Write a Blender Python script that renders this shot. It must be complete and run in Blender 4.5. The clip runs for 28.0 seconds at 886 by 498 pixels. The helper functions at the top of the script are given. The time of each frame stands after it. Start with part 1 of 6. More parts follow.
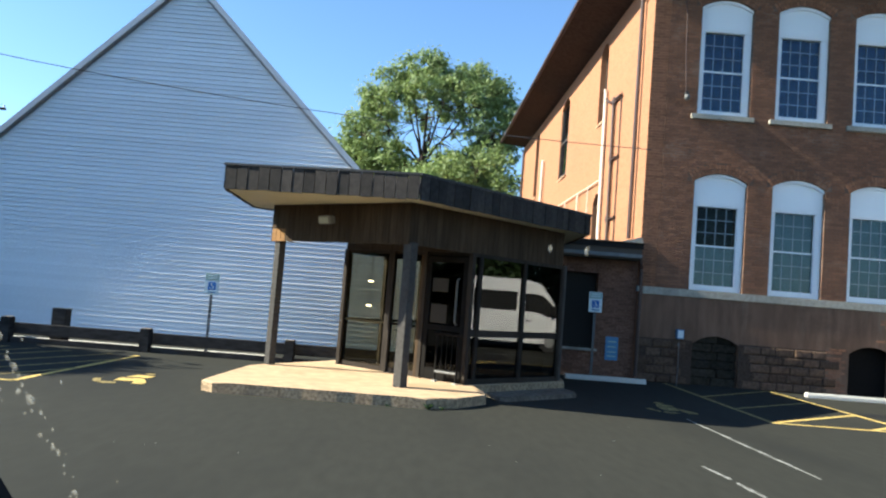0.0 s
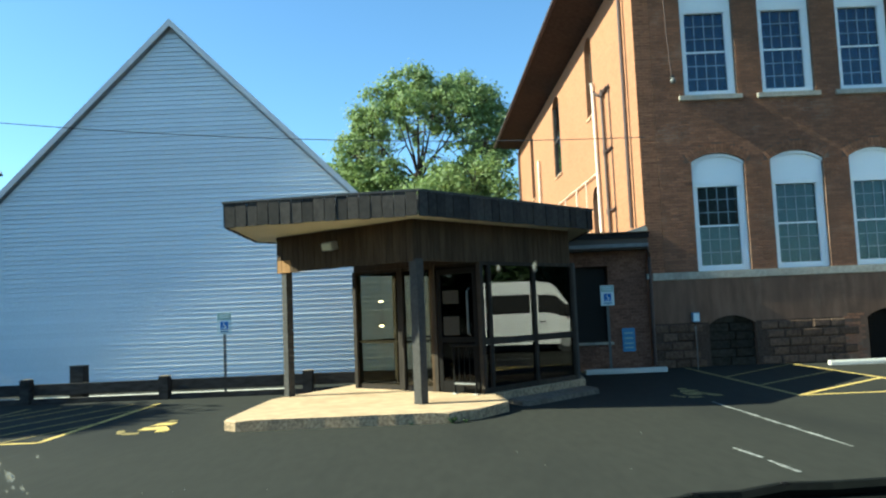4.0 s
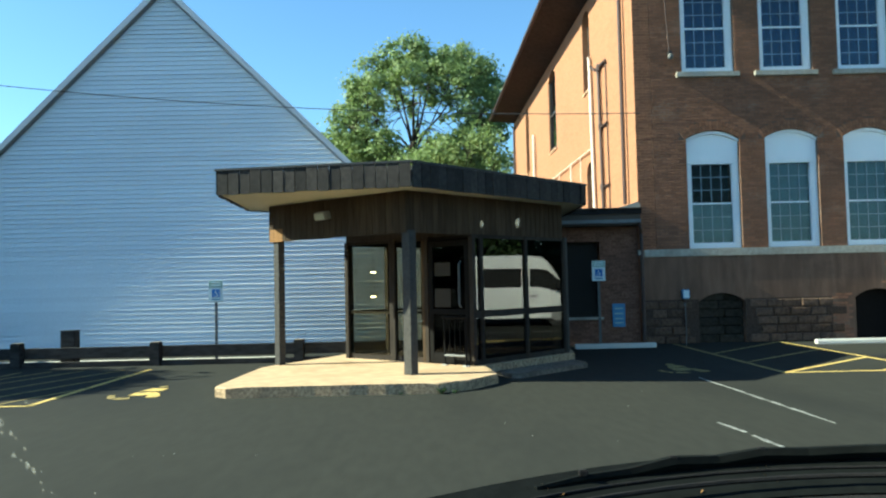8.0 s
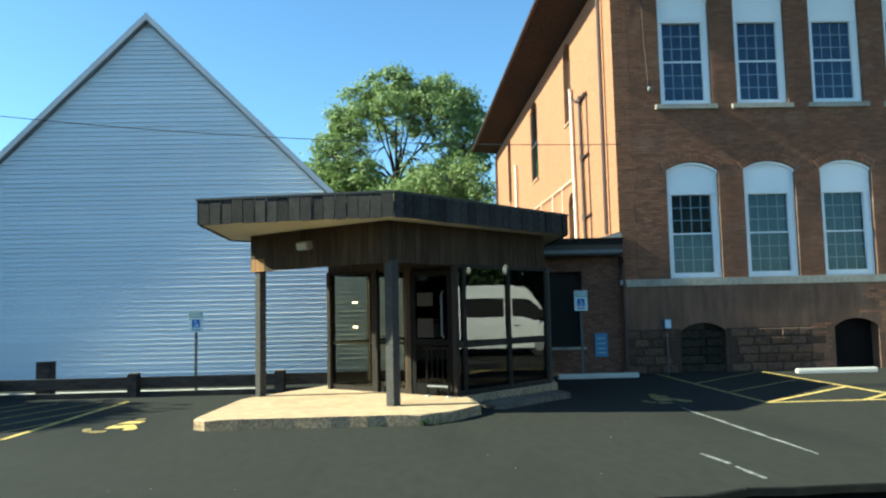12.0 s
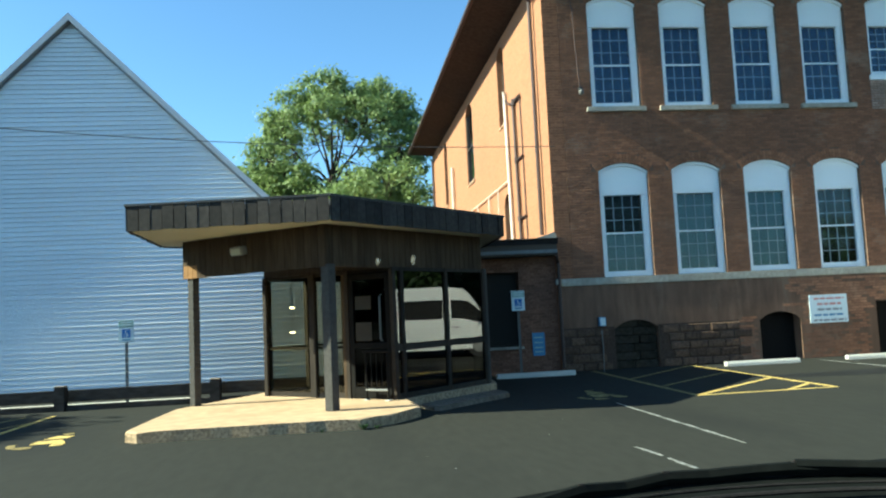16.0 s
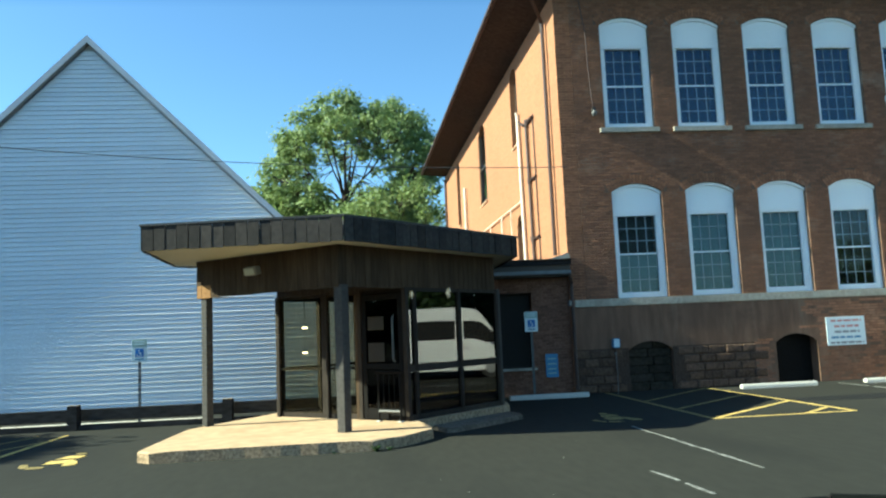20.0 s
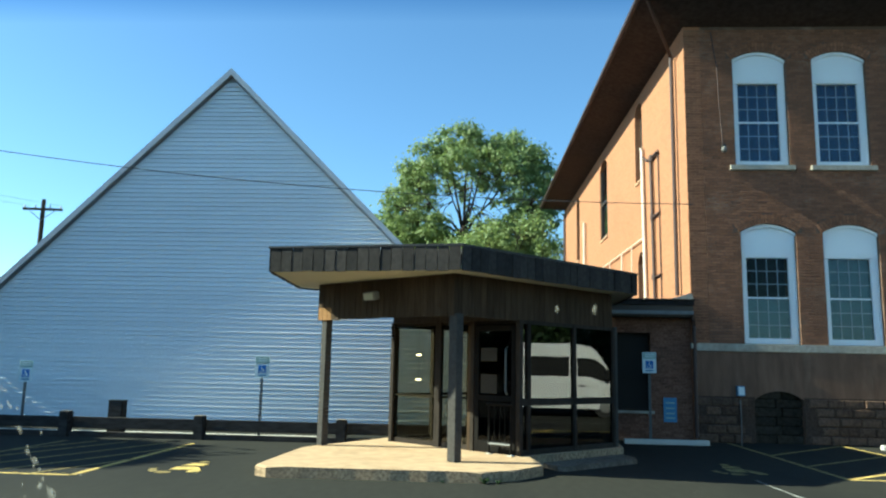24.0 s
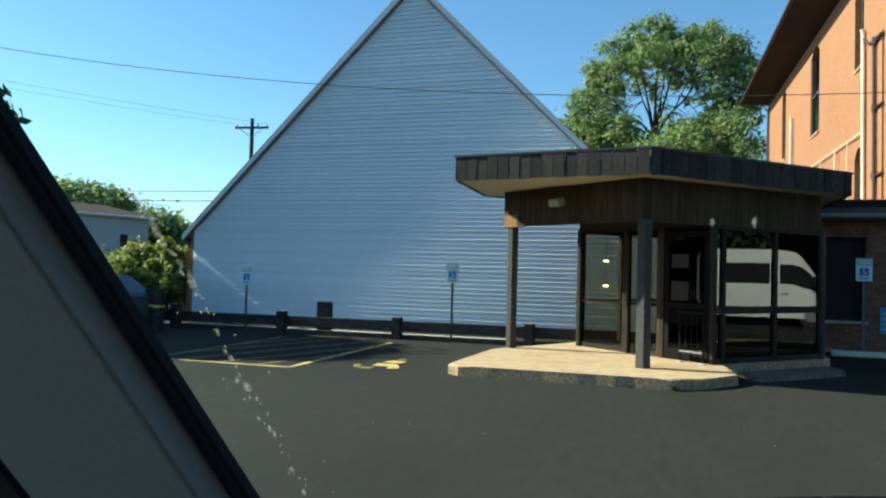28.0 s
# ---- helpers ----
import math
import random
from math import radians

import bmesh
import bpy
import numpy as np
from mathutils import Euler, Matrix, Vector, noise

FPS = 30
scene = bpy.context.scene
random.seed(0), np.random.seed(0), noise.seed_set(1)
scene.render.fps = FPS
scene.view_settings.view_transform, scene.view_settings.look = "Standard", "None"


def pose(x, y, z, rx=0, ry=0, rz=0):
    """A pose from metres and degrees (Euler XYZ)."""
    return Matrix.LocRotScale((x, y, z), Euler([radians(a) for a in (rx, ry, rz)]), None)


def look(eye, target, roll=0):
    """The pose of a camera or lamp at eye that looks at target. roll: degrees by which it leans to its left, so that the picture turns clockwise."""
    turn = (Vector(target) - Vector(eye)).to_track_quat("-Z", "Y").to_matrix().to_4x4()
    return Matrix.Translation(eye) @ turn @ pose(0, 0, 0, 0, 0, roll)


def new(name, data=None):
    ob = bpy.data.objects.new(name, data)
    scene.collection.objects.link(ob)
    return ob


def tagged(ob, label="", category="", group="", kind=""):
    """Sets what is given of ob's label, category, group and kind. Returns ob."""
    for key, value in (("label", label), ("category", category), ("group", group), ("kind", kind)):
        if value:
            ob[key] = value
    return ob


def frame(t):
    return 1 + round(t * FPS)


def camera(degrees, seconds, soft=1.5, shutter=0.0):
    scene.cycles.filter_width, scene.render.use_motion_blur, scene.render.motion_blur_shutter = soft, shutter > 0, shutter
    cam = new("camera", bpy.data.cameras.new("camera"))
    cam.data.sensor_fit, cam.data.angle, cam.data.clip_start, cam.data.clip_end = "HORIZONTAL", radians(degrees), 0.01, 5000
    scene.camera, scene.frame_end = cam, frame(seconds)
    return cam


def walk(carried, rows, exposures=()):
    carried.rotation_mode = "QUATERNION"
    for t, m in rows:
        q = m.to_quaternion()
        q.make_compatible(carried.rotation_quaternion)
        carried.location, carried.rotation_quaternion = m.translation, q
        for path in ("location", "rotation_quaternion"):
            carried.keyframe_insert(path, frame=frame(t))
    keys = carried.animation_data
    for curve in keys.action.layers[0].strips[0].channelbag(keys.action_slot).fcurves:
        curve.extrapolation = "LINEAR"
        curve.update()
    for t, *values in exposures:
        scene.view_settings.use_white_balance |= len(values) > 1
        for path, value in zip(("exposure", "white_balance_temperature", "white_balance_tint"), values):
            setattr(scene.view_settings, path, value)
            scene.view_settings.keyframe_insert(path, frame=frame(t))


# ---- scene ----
cam = camera(60.7, 28.0, soft=2.2)
PATH = [
    (0, (-0.0483, 0.0148, 1.5436), (-0.0302, 2.0104, 1.6755), 4.52),
    (0.5, (-0.0034, 0.043, 1.5535), (-0.0051, 2.0331, 1.7523), 4.17),
    (1, (0.0017, 0.0184, 1.5189), (0.2731, 1.9981, 1.6044), 0.19),
    (1.5, (0.0073, 0.0328, 1.5509), (0.2712, 2.0146, 1.6032), -0.09),
    (2, (-0.0122, 0.0243, 1.5207), (-0.0046, 2.02, 1.6521), -1.02),
    (2.5, (-0.0102, 0.01, 1.5598), (-0.0095, 2.0031, 1.7256), -1.62),
    (3, (0.001, -0.0081, 1.5589), (0.0138, 1.9849, 1.7262), -2.59),
    (3.5, (-0.0047, 0.0169, 1.553), (0.0132, 2.0109, 1.707), -2.44),
    (4, (-0.0052, 0.0106, 1.5569), (-0.0065, 2.004, 1.7194), -2.38),
    (4.5, (0.0059, 0.0021, 1.5526), (0.0353, 1.9959, 1.7071), -2.85),
    (6.5, (0.0065, 0.0053, 1.5502), (0.039, 2.0013, 1.6719), -2.17),
    (7, (0.0063, 0.0029, 1.5438), (0.0231, 1.9994, 1.6607), -1.62),
    (7.5, (0.0023, 0.0046, 1.5383), (0.0145, 2.0009, 1.6586), -1.16),
    (8, (0.0007, 0.0032, 1.5432), (0.0159, 2.0011, 1.6336), -1.27),
    (8.5, (-0.0007, 0.009, 1.5413), (0.0108, 2.0077, 1.6111), -1.42),
    (9, (-0.0005, 0.0076, 1.5515), (0.0175, 2.0063, 1.6204), -1.51),
    (9.5, (-0.0002, 0.0072, 1.5573), (0.0061, 2.0053, 1.6434), -1.54),
    (10, (-0.0029, 0.0024, 1.5587), (-0.0243, 2.0003, 1.6474), -1.91),
    (10.5, (0.0026, 0.0025, 1.5546), (0.0423, 1.998, 1.6834), -1.49),
    (11, (-0.0001, 0.0071, 1.5578), (0.0459, 2.0002, 1.7171), -1.36),
    (11.5, (-0.0048, 0.0009, 1.5554), (0.0403, 1.9938, 1.7173), -1.36),
    (12, (-0.0017, 0.0113, 1.5563), (0.0614, 2.0034, 1.7228), -1.32),
    (12.5, (0.0016, 0.0066, 1.5496), (0.0725, 1.9977, 1.7244), -1.29),
    (13, (-0.0016, 0.0101, 1.547), (0.0801, 2.0013, 1.7152), -1.42),
    (13.5, (0.028, -0.0043, 1.559), (0.1844, 1.9824, 1.7281), -1.66),
    (15.5, (0.0054, 0.0046, 1.5514), (0.2275, 1.9848, 1.7226), -2.73),
    (16, (0.0192, -0.0023, 1.546), (0.2445, 1.9778, 1.7146), -2.7),
    (16.5, (0.0025, 0.0136, 1.5503), (0.237, 1.9928, 1.7164), -2.63),
    (17, (0.0301, 0.0186, 1.5489), (0.265, 1.998, 1.7124), -2.73),
    (17.5, (0.0087, 0.0142, 1.5437), (0.2284, 1.9935, 1.7284), -2.66),
    (18, (0.0083, 0.0102, 1.5548), (0.2387, 1.9881, 1.7412), -2.54),
    (18.5, (0.0136, 0.0098, 1.5527), (0.23, 1.9883, 1.7494), -2.41),
    (19, (0.0051, 0.0136, 1.5484), (0.2296, 1.9914, 1.743), -2.27),
    (19.5, (0.0095, 0.013, 1.5534), (0.219, 1.9909, 1.763), -2.26),
    (20, (0.0045, 0.0193, 1.5572), (0.1998, 1.9973, 1.7798), -2.46),
    (20.5, (-0.0018, 0.0054, 1.5584), (0.1847, 1.9826, 1.7949), -2.19),
    (21, (-0.0186, 0.0204, 1.555), (0.1316, 2.0033, 1.7681), -0.76),
    (21.5, (-0.0215, 0.0208, 1.5442), (0.0459, 2.0119, 1.7207), 0.51),
    (22, (-0.0288, -0.0151, 1.5229), (-0.1522, 1.9805, 1.5688), 2.69),
    (22.5, (-0.0274, 0.0229, 1.5192), (-0.2577, 2.0054, 1.6476), 4.54),
    (24.5, (-0.0053, 0.015, 1.5568), (-0.0915, 1.9879, 1.8732), 0.5),
    (25, (0.0135, 0.0007, 1.5654), (-0.2567, 1.9725, 1.763), -0.5),
    (25.5, (0.0064, 0.018, 1.5543), (-0.3859, 1.9783, 1.6109), -2.03),
    (26, (0.0111, 0.0261, 1.5562), (-0.3877, 1.9853, 1.6077), -0.28),
    (26.5, (0.0101, 0.0215, 1.5629), (-0.4905, 1.956, 1.6466), 0.02),
    (27, (0.0138, 0.0321, 1.5688), (-0.4766, 1.9679, 1.6782), 0.08),
    (27.5, (0.0097, 0.0182, 1.5587), (-0.498, 1.9514, 1.6298), 1.4),
    (28, (0.0109, 0.02, 1.5502), (-0.578, 1.9306, 1.6036), 1.42),
]
walk(cam, [(t, look(*p)) for t, *p in PATH], exposures=((0.0, 1.76, 5350, 4), (1.0, 1.66, 5250, -9), (2.0, 1.7, 5200, -11), (4.0, 1.7, 5150, -12), (22.5, 1.7, 5150, -12), (25.0, 1.42, 5150, -12), (28.0, 1.25, 5150, -12)))

# ---- world, sun, exposure ----
SUN_EL, SUN_AZ = 33.8, 1.8      # degrees above the ground; degrees from west towards the camera's side
world = bpy.data.worlds.new("sky")
scene.world = world
world.use_nodes = True
wn = world.node_tree
sky = wn.nodes.new("ShaderNodeTexSky")
sky.sky_type, sky.sun_disc = "NISHITA", False
sky.sun_elevation = radians(SUN_EL)
sky.sun_rotation = radians(-90 - SUN_AZ)
sky.altitude, sky.air_density, sky.dust_density, sky.ozone_density = 200, 1.0, 0.35, 2.0
wn.links.new(sky.outputs[0], wn.nodes["Background"].inputs[0])
wn.nodes["Background"].inputs[1].default_value = 0.067
sun = new("sun", bpy.data.lights.new("sun", "SUN"))
sun.data.energy, sun.data.angle, sun.data.color = 5.0, radians(0.6), (1.0, 0.83, 0.60)
sdir = Vector((-math.cos(radians(SUN_EL)) * math.cos(radians(SUN_AZ)), -math.cos(radians(SUN_EL)) * math.sin(radians(SUN_AZ)), math.sin(radians(SUN_EL))))
sun.matrix_world = look((-30, -3, 30), Vector((-30, -3, 30)) - sdir)



# ---- materials ----
def mat(name, base, rough=0.6, metal=0.0, grain=0.0, grain_scale=60.0, stain=0.0, stain_scale=1.2, stain_to=(0.05, 0.045, 0.04), bump=0.0, bump_scale=120.0,
        per_object=0.0, per_island=0.0, stretch=(1, 1, 1), spec=0.5):
    """A surface with fine grain, larger stains, relief and a little change from piece to piece."""
    m = bpy.data.materials.new(name)
    m.use_nodes = True
    t = m.node_tree
    b = t.nodes["Principled BSDF"]
    b.inputs["Roughness"].default_value, b.inputs["Metallic"].default_value = rough, metal
    b.inputs["Specular IOR Level"].default_value = spec
    geo = t.nodes.new("ShaderNodeNewGeometry")
    mp = t.nodes.new("ShaderNodeMapping")
    mp.inputs["Scale"].default_value = stretch
    t.links.new(geo.outputs["Position"], mp.inputs[0])

    def noise_at(scale, detail=4.0):
        n = t.nodes.new("ShaderNodeTexNoise")
        n.inputs["Scale"].default_value, n.inputs["Detail"].default_value = scale, detail
        t.links.new(mp.outputs[0], n.inputs["Vector"])
        return n.outputs["Fac"]

    def mixed(fac, a, c, kind="MIX"):
        n = t.nodes.new("ShaderNodeMix")
        n.data_type, n.blend_type = "RGBA", kind
        for sock, v in ((n.inputs["Factor"], fac), (n.inputs[6], a), (n.inputs[7], c)):
            if isinstance(v, bpy.types.NodeSocket):
                t.links.new(v, sock)
            else:
                sock.default_value = v if isinstance(v, float) else (*v, 1.0) if len(v) == 3 else v
        return n.outputs[2]

    def ramp(sock, lo, hi, out_lo=0.0, out_hi=1.0):
        n = t.nodes.new("ShaderNodeMapRange")
        n.inputs[1].default_value, n.inputs[2].default_value, n.inputs[3].default_value, n.inputs[4].default_value = lo, hi, out_lo, out_hi
        t.links.new(sock, n.inputs[0])
        return n.outputs[0]

    col = tuple(base)
    if grain:
        g = ramp(noise_at(grain_scale), 0.3, 0.7, 0.0, 1.0)
        col = mixed(g, [c * (1 - grain) for c in base], [min(1.0, c * (1 + grain)) for c in base])
    if stain:
        s = ramp(noise_at(stain_scale, 6.0), 0.5, 0.75, 0.0, stain)
        col = mixed(s, col, stain_to)
    for amount, source in ((per_object, None), (per_island, geo.outputs["Random Per Island"])):
        if amount:
            if source is None:
                source = t.nodes.new("ShaderNodeObjectInfo").outputs["Random"]
            n = t.nodes.new("ShaderNodeHueSaturation")
            t.links.new(ramp(source, 0.0, 1.0, 1 - amount, 1 + amount), n.inputs["Value"])
            t.links.new(col, n.inputs["Color"]) if isinstance(col, bpy.types.NodeSocket) else setattr(n.inputs["Color"], "default_value", (*col, 1))
            col = n.outputs[0]
    if isinstance(col, bpy.types.NodeSocket):
        t.links.new(col, b.inputs["Base Color"])
    else:
        b.inputs["Base Color"].default_value = (*col, 1)
    if bump:
        n = t.nodes.new("ShaderNodeBump")
        n.inputs["Strength"].default_value, n.inputs["Distance"].default_value = bump, 0.01
        t.links.new(noise_at(bump_scale), n.inputs["Height"])
        t.links.new(n.outputs[0], b.inputs["Normal"])
    return m


def glass_mat(name, tint, rough=0.01, mirror=0.06, gloss=(1.0, 1.0, 1.0)):
    """A clear pane: it lets light through and mirrors more at a slant."""
    m = bpy.data.materials.new(name)
    m.use_nodes = True
    t = m.node_tree
    t.nodes.remove(t.nodes["Principled BSDF"])
    tr, gl, lw, pw, rg, mx = (t.nodes.new("ShaderNode" + k) for k in ("BsdfTransparent", "BsdfGlossy", "LayerWeight", "Math", "MapRange", "MixShader"))
    tr.inputs[0].default_value = (*tint, 1)
    gl.inputs["Roughness"].default_value = rough
    gl.inputs["Color"].default_value = (*gloss, 1)
    pw.operation = "POWER"
    pw.inputs[1].default_value = 4.0
    rg.inputs[3].default_value, rg.inputs[4].default_value = mirror, 1.0
    t.links.new(lw.outputs["Facing"], pw.inputs[0])
    t.links.new(pw.outputs[0], rg.inputs[0])
    t.links.new(rg.outputs[0], mx.inputs[0])
    t.links.new(tr.outputs[0], mx.inputs[1])
    t.links.new(gl.outputs[0], mx.inputs[2])
    t.links.new(mx.outputs[0], t.nodes["Material Output"].inputs[0])
    return m


M = {
    "asphalt": mat("asphalt", (0.0285, 0.0287, 0.0232), 0.93, grain=0.10, grain_scale=9, stain=0.9, stain_scale=0.5, stain_to=(0.020, 0.0205, 0.0178), bump=0.03, bump_scale=90, stretch=(1, 0.3, 1), spec=0.10),
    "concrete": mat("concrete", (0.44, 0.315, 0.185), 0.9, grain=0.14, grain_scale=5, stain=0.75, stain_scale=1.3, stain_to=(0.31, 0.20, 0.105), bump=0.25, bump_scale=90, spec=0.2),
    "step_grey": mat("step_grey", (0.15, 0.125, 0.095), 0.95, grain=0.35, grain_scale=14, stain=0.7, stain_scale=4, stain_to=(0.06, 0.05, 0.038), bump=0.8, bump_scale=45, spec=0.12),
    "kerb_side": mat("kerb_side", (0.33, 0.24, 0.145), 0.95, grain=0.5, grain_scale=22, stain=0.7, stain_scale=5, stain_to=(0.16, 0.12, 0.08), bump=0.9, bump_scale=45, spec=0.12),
    "stop_concrete": mat("stop_concrete", (0.52, 0.495, 0.43), 0.85, grain=0.15, stain=0.3, stain_scale=3, stain_to=(0.4, 0.38, 0.34), bump=0.4),
    "siding": mat("siding", (0.70, 0.735, 0.77), 0.42, grain=0.04, grain_scale=25, stain=0.22, stain_scale=0.8, stain_to=(0.57, 0.615, 0.655), per_object=0.05, bump=0.16, bump_scale=0.9),
    "trim_white": mat("trim_white", (0.42, 0.44, 0.46), 0.6, grain=0.04, stain=0.2, stain_scale=2.0, stain_to=(0.33, 0.34, 0.35), spec=0.3),
    "roof_grey": mat("roof_grey", (0.20, 0.20, 0.21), 0.9, grain=0.3, grain_scale=40, stain=0.3, bump=0.5),
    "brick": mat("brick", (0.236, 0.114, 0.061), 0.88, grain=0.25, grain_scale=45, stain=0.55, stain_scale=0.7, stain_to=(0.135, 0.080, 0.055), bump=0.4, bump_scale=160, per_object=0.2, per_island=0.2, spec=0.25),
    "brick_patch": mat("brick_patch", (0.30, 0.22, 0.17), 0.9, grain=0.3, grain_scale=35, stain=0.5, stain_scale=2.5, stain_to=(0.16, 0.10, 0.08), bump=0.4, per_island=0.25),
    "mortar": mat("mortar", (0.130, 0.087, 0.061), 0.95, grain=0.2, grain_scale=50, stain=0.4, stain_scale=1.0, stain_to=(0.10, 0.07, 0.052), bump=0.4, spec=0.2),
    # lighter copy of the front's brick, for the wall that stands in the sun
    "brick_sunlit": mat("brick_sunlit", (0.335, 0.160, 0.082), 0.9, grain=0.07, grain_scale=14, stain=0.35, stain_scale=0.4, stain_to=(0.27, 0.122, 0.062), bump=0.12, bump_scale=50, spec=0.2),
    "parge": mat("parge", (0.165, 0.102, 0.066), 0.95, grain=0.22, grain_scale=6, stain=0.6, stain_scale=0.9, stain_to=(0.095, 0.06, 0.042), bump=0.3, bump_scale=40, stretch=(1, 1, 0.2), spec=0.12),
    "block": mat("block", (0.098, 0.064, 0.043), 0.95, grain=0.35, grain_scale=14, stain=0.6, stain_scale=1.6, stain_to=(0.055, 0.036, 0.028), bump=0.9, bump_scale=35, per_object=0.25, spec=0.12),
    "block_dark": mat("block_dark", (0.033, 0.028, 0.020), 0.97, grain=0.4, grain_scale=14, stain=0.4, stain_scale=3, bump=0.8, bump_scale=35, per_object=0.25, spec=0.1),
    "stone": mat("stone", (0.36, 0.33, 0.265), 0.85, grain=0.18, grain_scale=12, stain=0.6, stain_scale=1.6, stain_to=(0.20, 0.175, 0.14), bump=0.4),
    "window_white": mat("window_white", (0.85, 0.87, 0.87), 0.5, grain=0.03, stain=0.12, stain_scale=2.5, stain_to=(0.74, 0.74, 0.73)),
    "brown_dark": mat("brown_dark", (0.032, 0.0255, 0.019), 0.78, grain=0.3, grain_scale=18, stain=0.3, stain_scale=2.0, stain_to=(0.023, 0.0185, 0.014), per_object=0.25, bump=0.3, stretch=(1, 1, 0.25), spec=0.15),
    "fascia": mat("fascia", (0.036, 0.030, 0.025), 0.7, grain=0.35, grain_scale=14, stain=0.5, stain_scale=3.0, stain_to=(0.021, 0.018, 0.016), per_object=0.4, bump=0.4, bump_scale=40, spec=0.2),
    "plywood": mat("plywood", (0.054, 0.036, 0.020), 0.78, grain=0.3, grain_scale=20, stain=0.4, stain_scale=1.5, stain_to=(0.027, 0.020, 0.012), per_object=0.2, stretch=(1, 1, 0.12), bump=0.2, spec=0.12),
    "soffit": mat("soffit", (0.44, 0.435, 0.33), 0.85, grain=0.08, stain=0.25, stain_scale=1.2, stain_to=(0.37, 0.36, 0.27), spec=0.2),
    "metal_grey": mat("metal_grey", (0.32, 0.32, 0.32), 0.45, 0.8, grain=0.15, stain=0.3, stain_scale=6, stain_to=(0.2, 0.18, 0.16)),
    "metal_dark": mat("metal_dark", (0.05, 0.045, 0.04), 0.45, 0.5, grain=0.2),
    "pipe_light": mat("pipe_light", (0.66, 0.56, 0.45), 0.6, grain=0.1, stain=0.2),
    "pipe_brown": mat("pipe_brown", (0.058, 0.034, 0.027), 0.55, grain=0.2),
    "eave_brown": mat("eave_brown", (0.048, 0.035, 0.029), 0.9, grain=0.3, grain_scale=8, stain=0.4, stain_scale=1.0, stain_to=(0.02, 0.016, 0.014), spec=0.12),
    "timber": mat("timber", (0.040, 0.036, 0.033), 0.95, grain=0.4, grain_scale=15, stain=0.4, stain_scale=3, stain_to=(0.022, 0.020, 0.018), bump=0.6, bump_scale=40, stretch=(0.3, 1, 1), spec=0.12),
    "timber_top": mat("timber_top", (0.22, 0.17, 0.11), 0.9, grain=0.4, grain_scale=25, bump=0.5),
    "yellow": mat("yellow", (0.56, 0.41, 0.12), 0.88, grain=0.3, grain_scale=18, stain=0.85, stain_scale=5.0, stain_to=(0.09, 0.078, 0.048), spec=0.15),
    "white_line": mat("white_line", (0.22, 0.22, 0.20), 0.9, grain=0.5, grain_scale=14, stain=1.0, stain_scale=7.0, stain_to=(0.03, 0.03, 0.028), spec=0.15),
    "sign_white": mat("sign_white", (0.62, 0.70, 0.72), 0.4, grain=0.03),
    "sign_green": mat("sign_green", (0.30, 0.42, 0.38), 0.4, grain=0.05),
    "sign_blue": mat("sign_blue", (0.02, 0.12, 0.42), 0.4, grain=0.05),
    "sign_blue_light": mat("sign_blue_light", (0.09, 0.21, 0.37), 0.55, grain=0.15),
    "sign_red": mat("sign_red", (0.45, 0.22, 0.21), 0.5, grain=0.05),
    "sign_black": mat("sign_black", (0.22, 0.23, 0.25), 0.5, grain=0.05),
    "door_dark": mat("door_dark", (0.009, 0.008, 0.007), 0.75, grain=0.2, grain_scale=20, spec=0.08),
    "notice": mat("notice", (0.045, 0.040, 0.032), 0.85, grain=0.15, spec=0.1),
    # dark colour of the sheets that stand in for unlit rooms
    "unlit_room": mat("unlit_room", (0.030, 0.028, 0.025), 0.95, grain=0.2, spec=0.08),
    "blind": mat("blind", (0.205, 0.315, 0.335), 0.8, grain=0.12, grain_scale=4),
    "bark": mat("bark", (0.06, 0.047, 0.036), 0.95, grain=0.35, grain_scale=12, bump=0.8, bump_scale=25, spec=0.15),
    "lamp_body": mat("lamp_body", (0.24, 0.215, 0.17), 0.7, grain=0.15, stain=0.3, stain_scale=20),
    "van_white": mat("van_white", (0.78, 0.78, 0.77), 0.25, grain=0.02),
    "black_plastic": mat("black_plastic", (0.014, 0.014, 0.0145), 0.7, grain=0.2, spec=0.2),
    "tyre": mat("tyre", (0.022, 0.022, 0.022), 0.85, grain=0.2),
    "pillar_trim": mat("pillar_trim", (0.235, 0.205, 0.175), 0.9, grain=0.06, grain_scale=200, bump=0.15, bump_scale=400, spec=0.12),
    "dash": mat("dash", (0.018, 0.016, 0.015), 0.85, grain=0.2, grain_scale=150, bump=0.2, bump_scale=300, spec=0.15),
    "dash_tan": mat("dash_tan", (0.046, 0.040, 0.032), 0.85, grain=0.1, grain_scale=150, bump=0.2, bump_scale=300, spec=0.15),
    "house_wall": mat("house_wall", (0.36, 0.43, 0.46), 0.8, grain=0.06, stain=0.25, stain_scale=0.6, stain_to=(0.29, 0.34, 0.36), spec=0.2),
    "post_paint": mat("post_paint", (0.062, 0.058, 0.052), 0.75, grain=0.2, grain_scale=20, stain=0.3, stain_scale=3, stain_to=(0.03, 0.027, 0.024), bump=0.2, spec=0.12),
    "pole_grey": mat("pole_grey", (0.13, 0.13, 0.125), 0.6, 0.3, grain=0.2, stain=0.3, stain_scale=5, stain_to=(0.08, 0.07, 0.06), spec=0.3),
    "grit": mat("grit", (0.22, 0.21, 0.19), 0.9, grain=0.2, spec=0.2),
    "cable_grey": mat("cable_grey", (0.05, 0.05, 0.052), 0.85, grain=0.2, spec=0.15),
    "car_grey": mat("car_grey", (0.10, 0.105, 0.115), 0.4, 0.5, grain=0.05, spec=0.4),
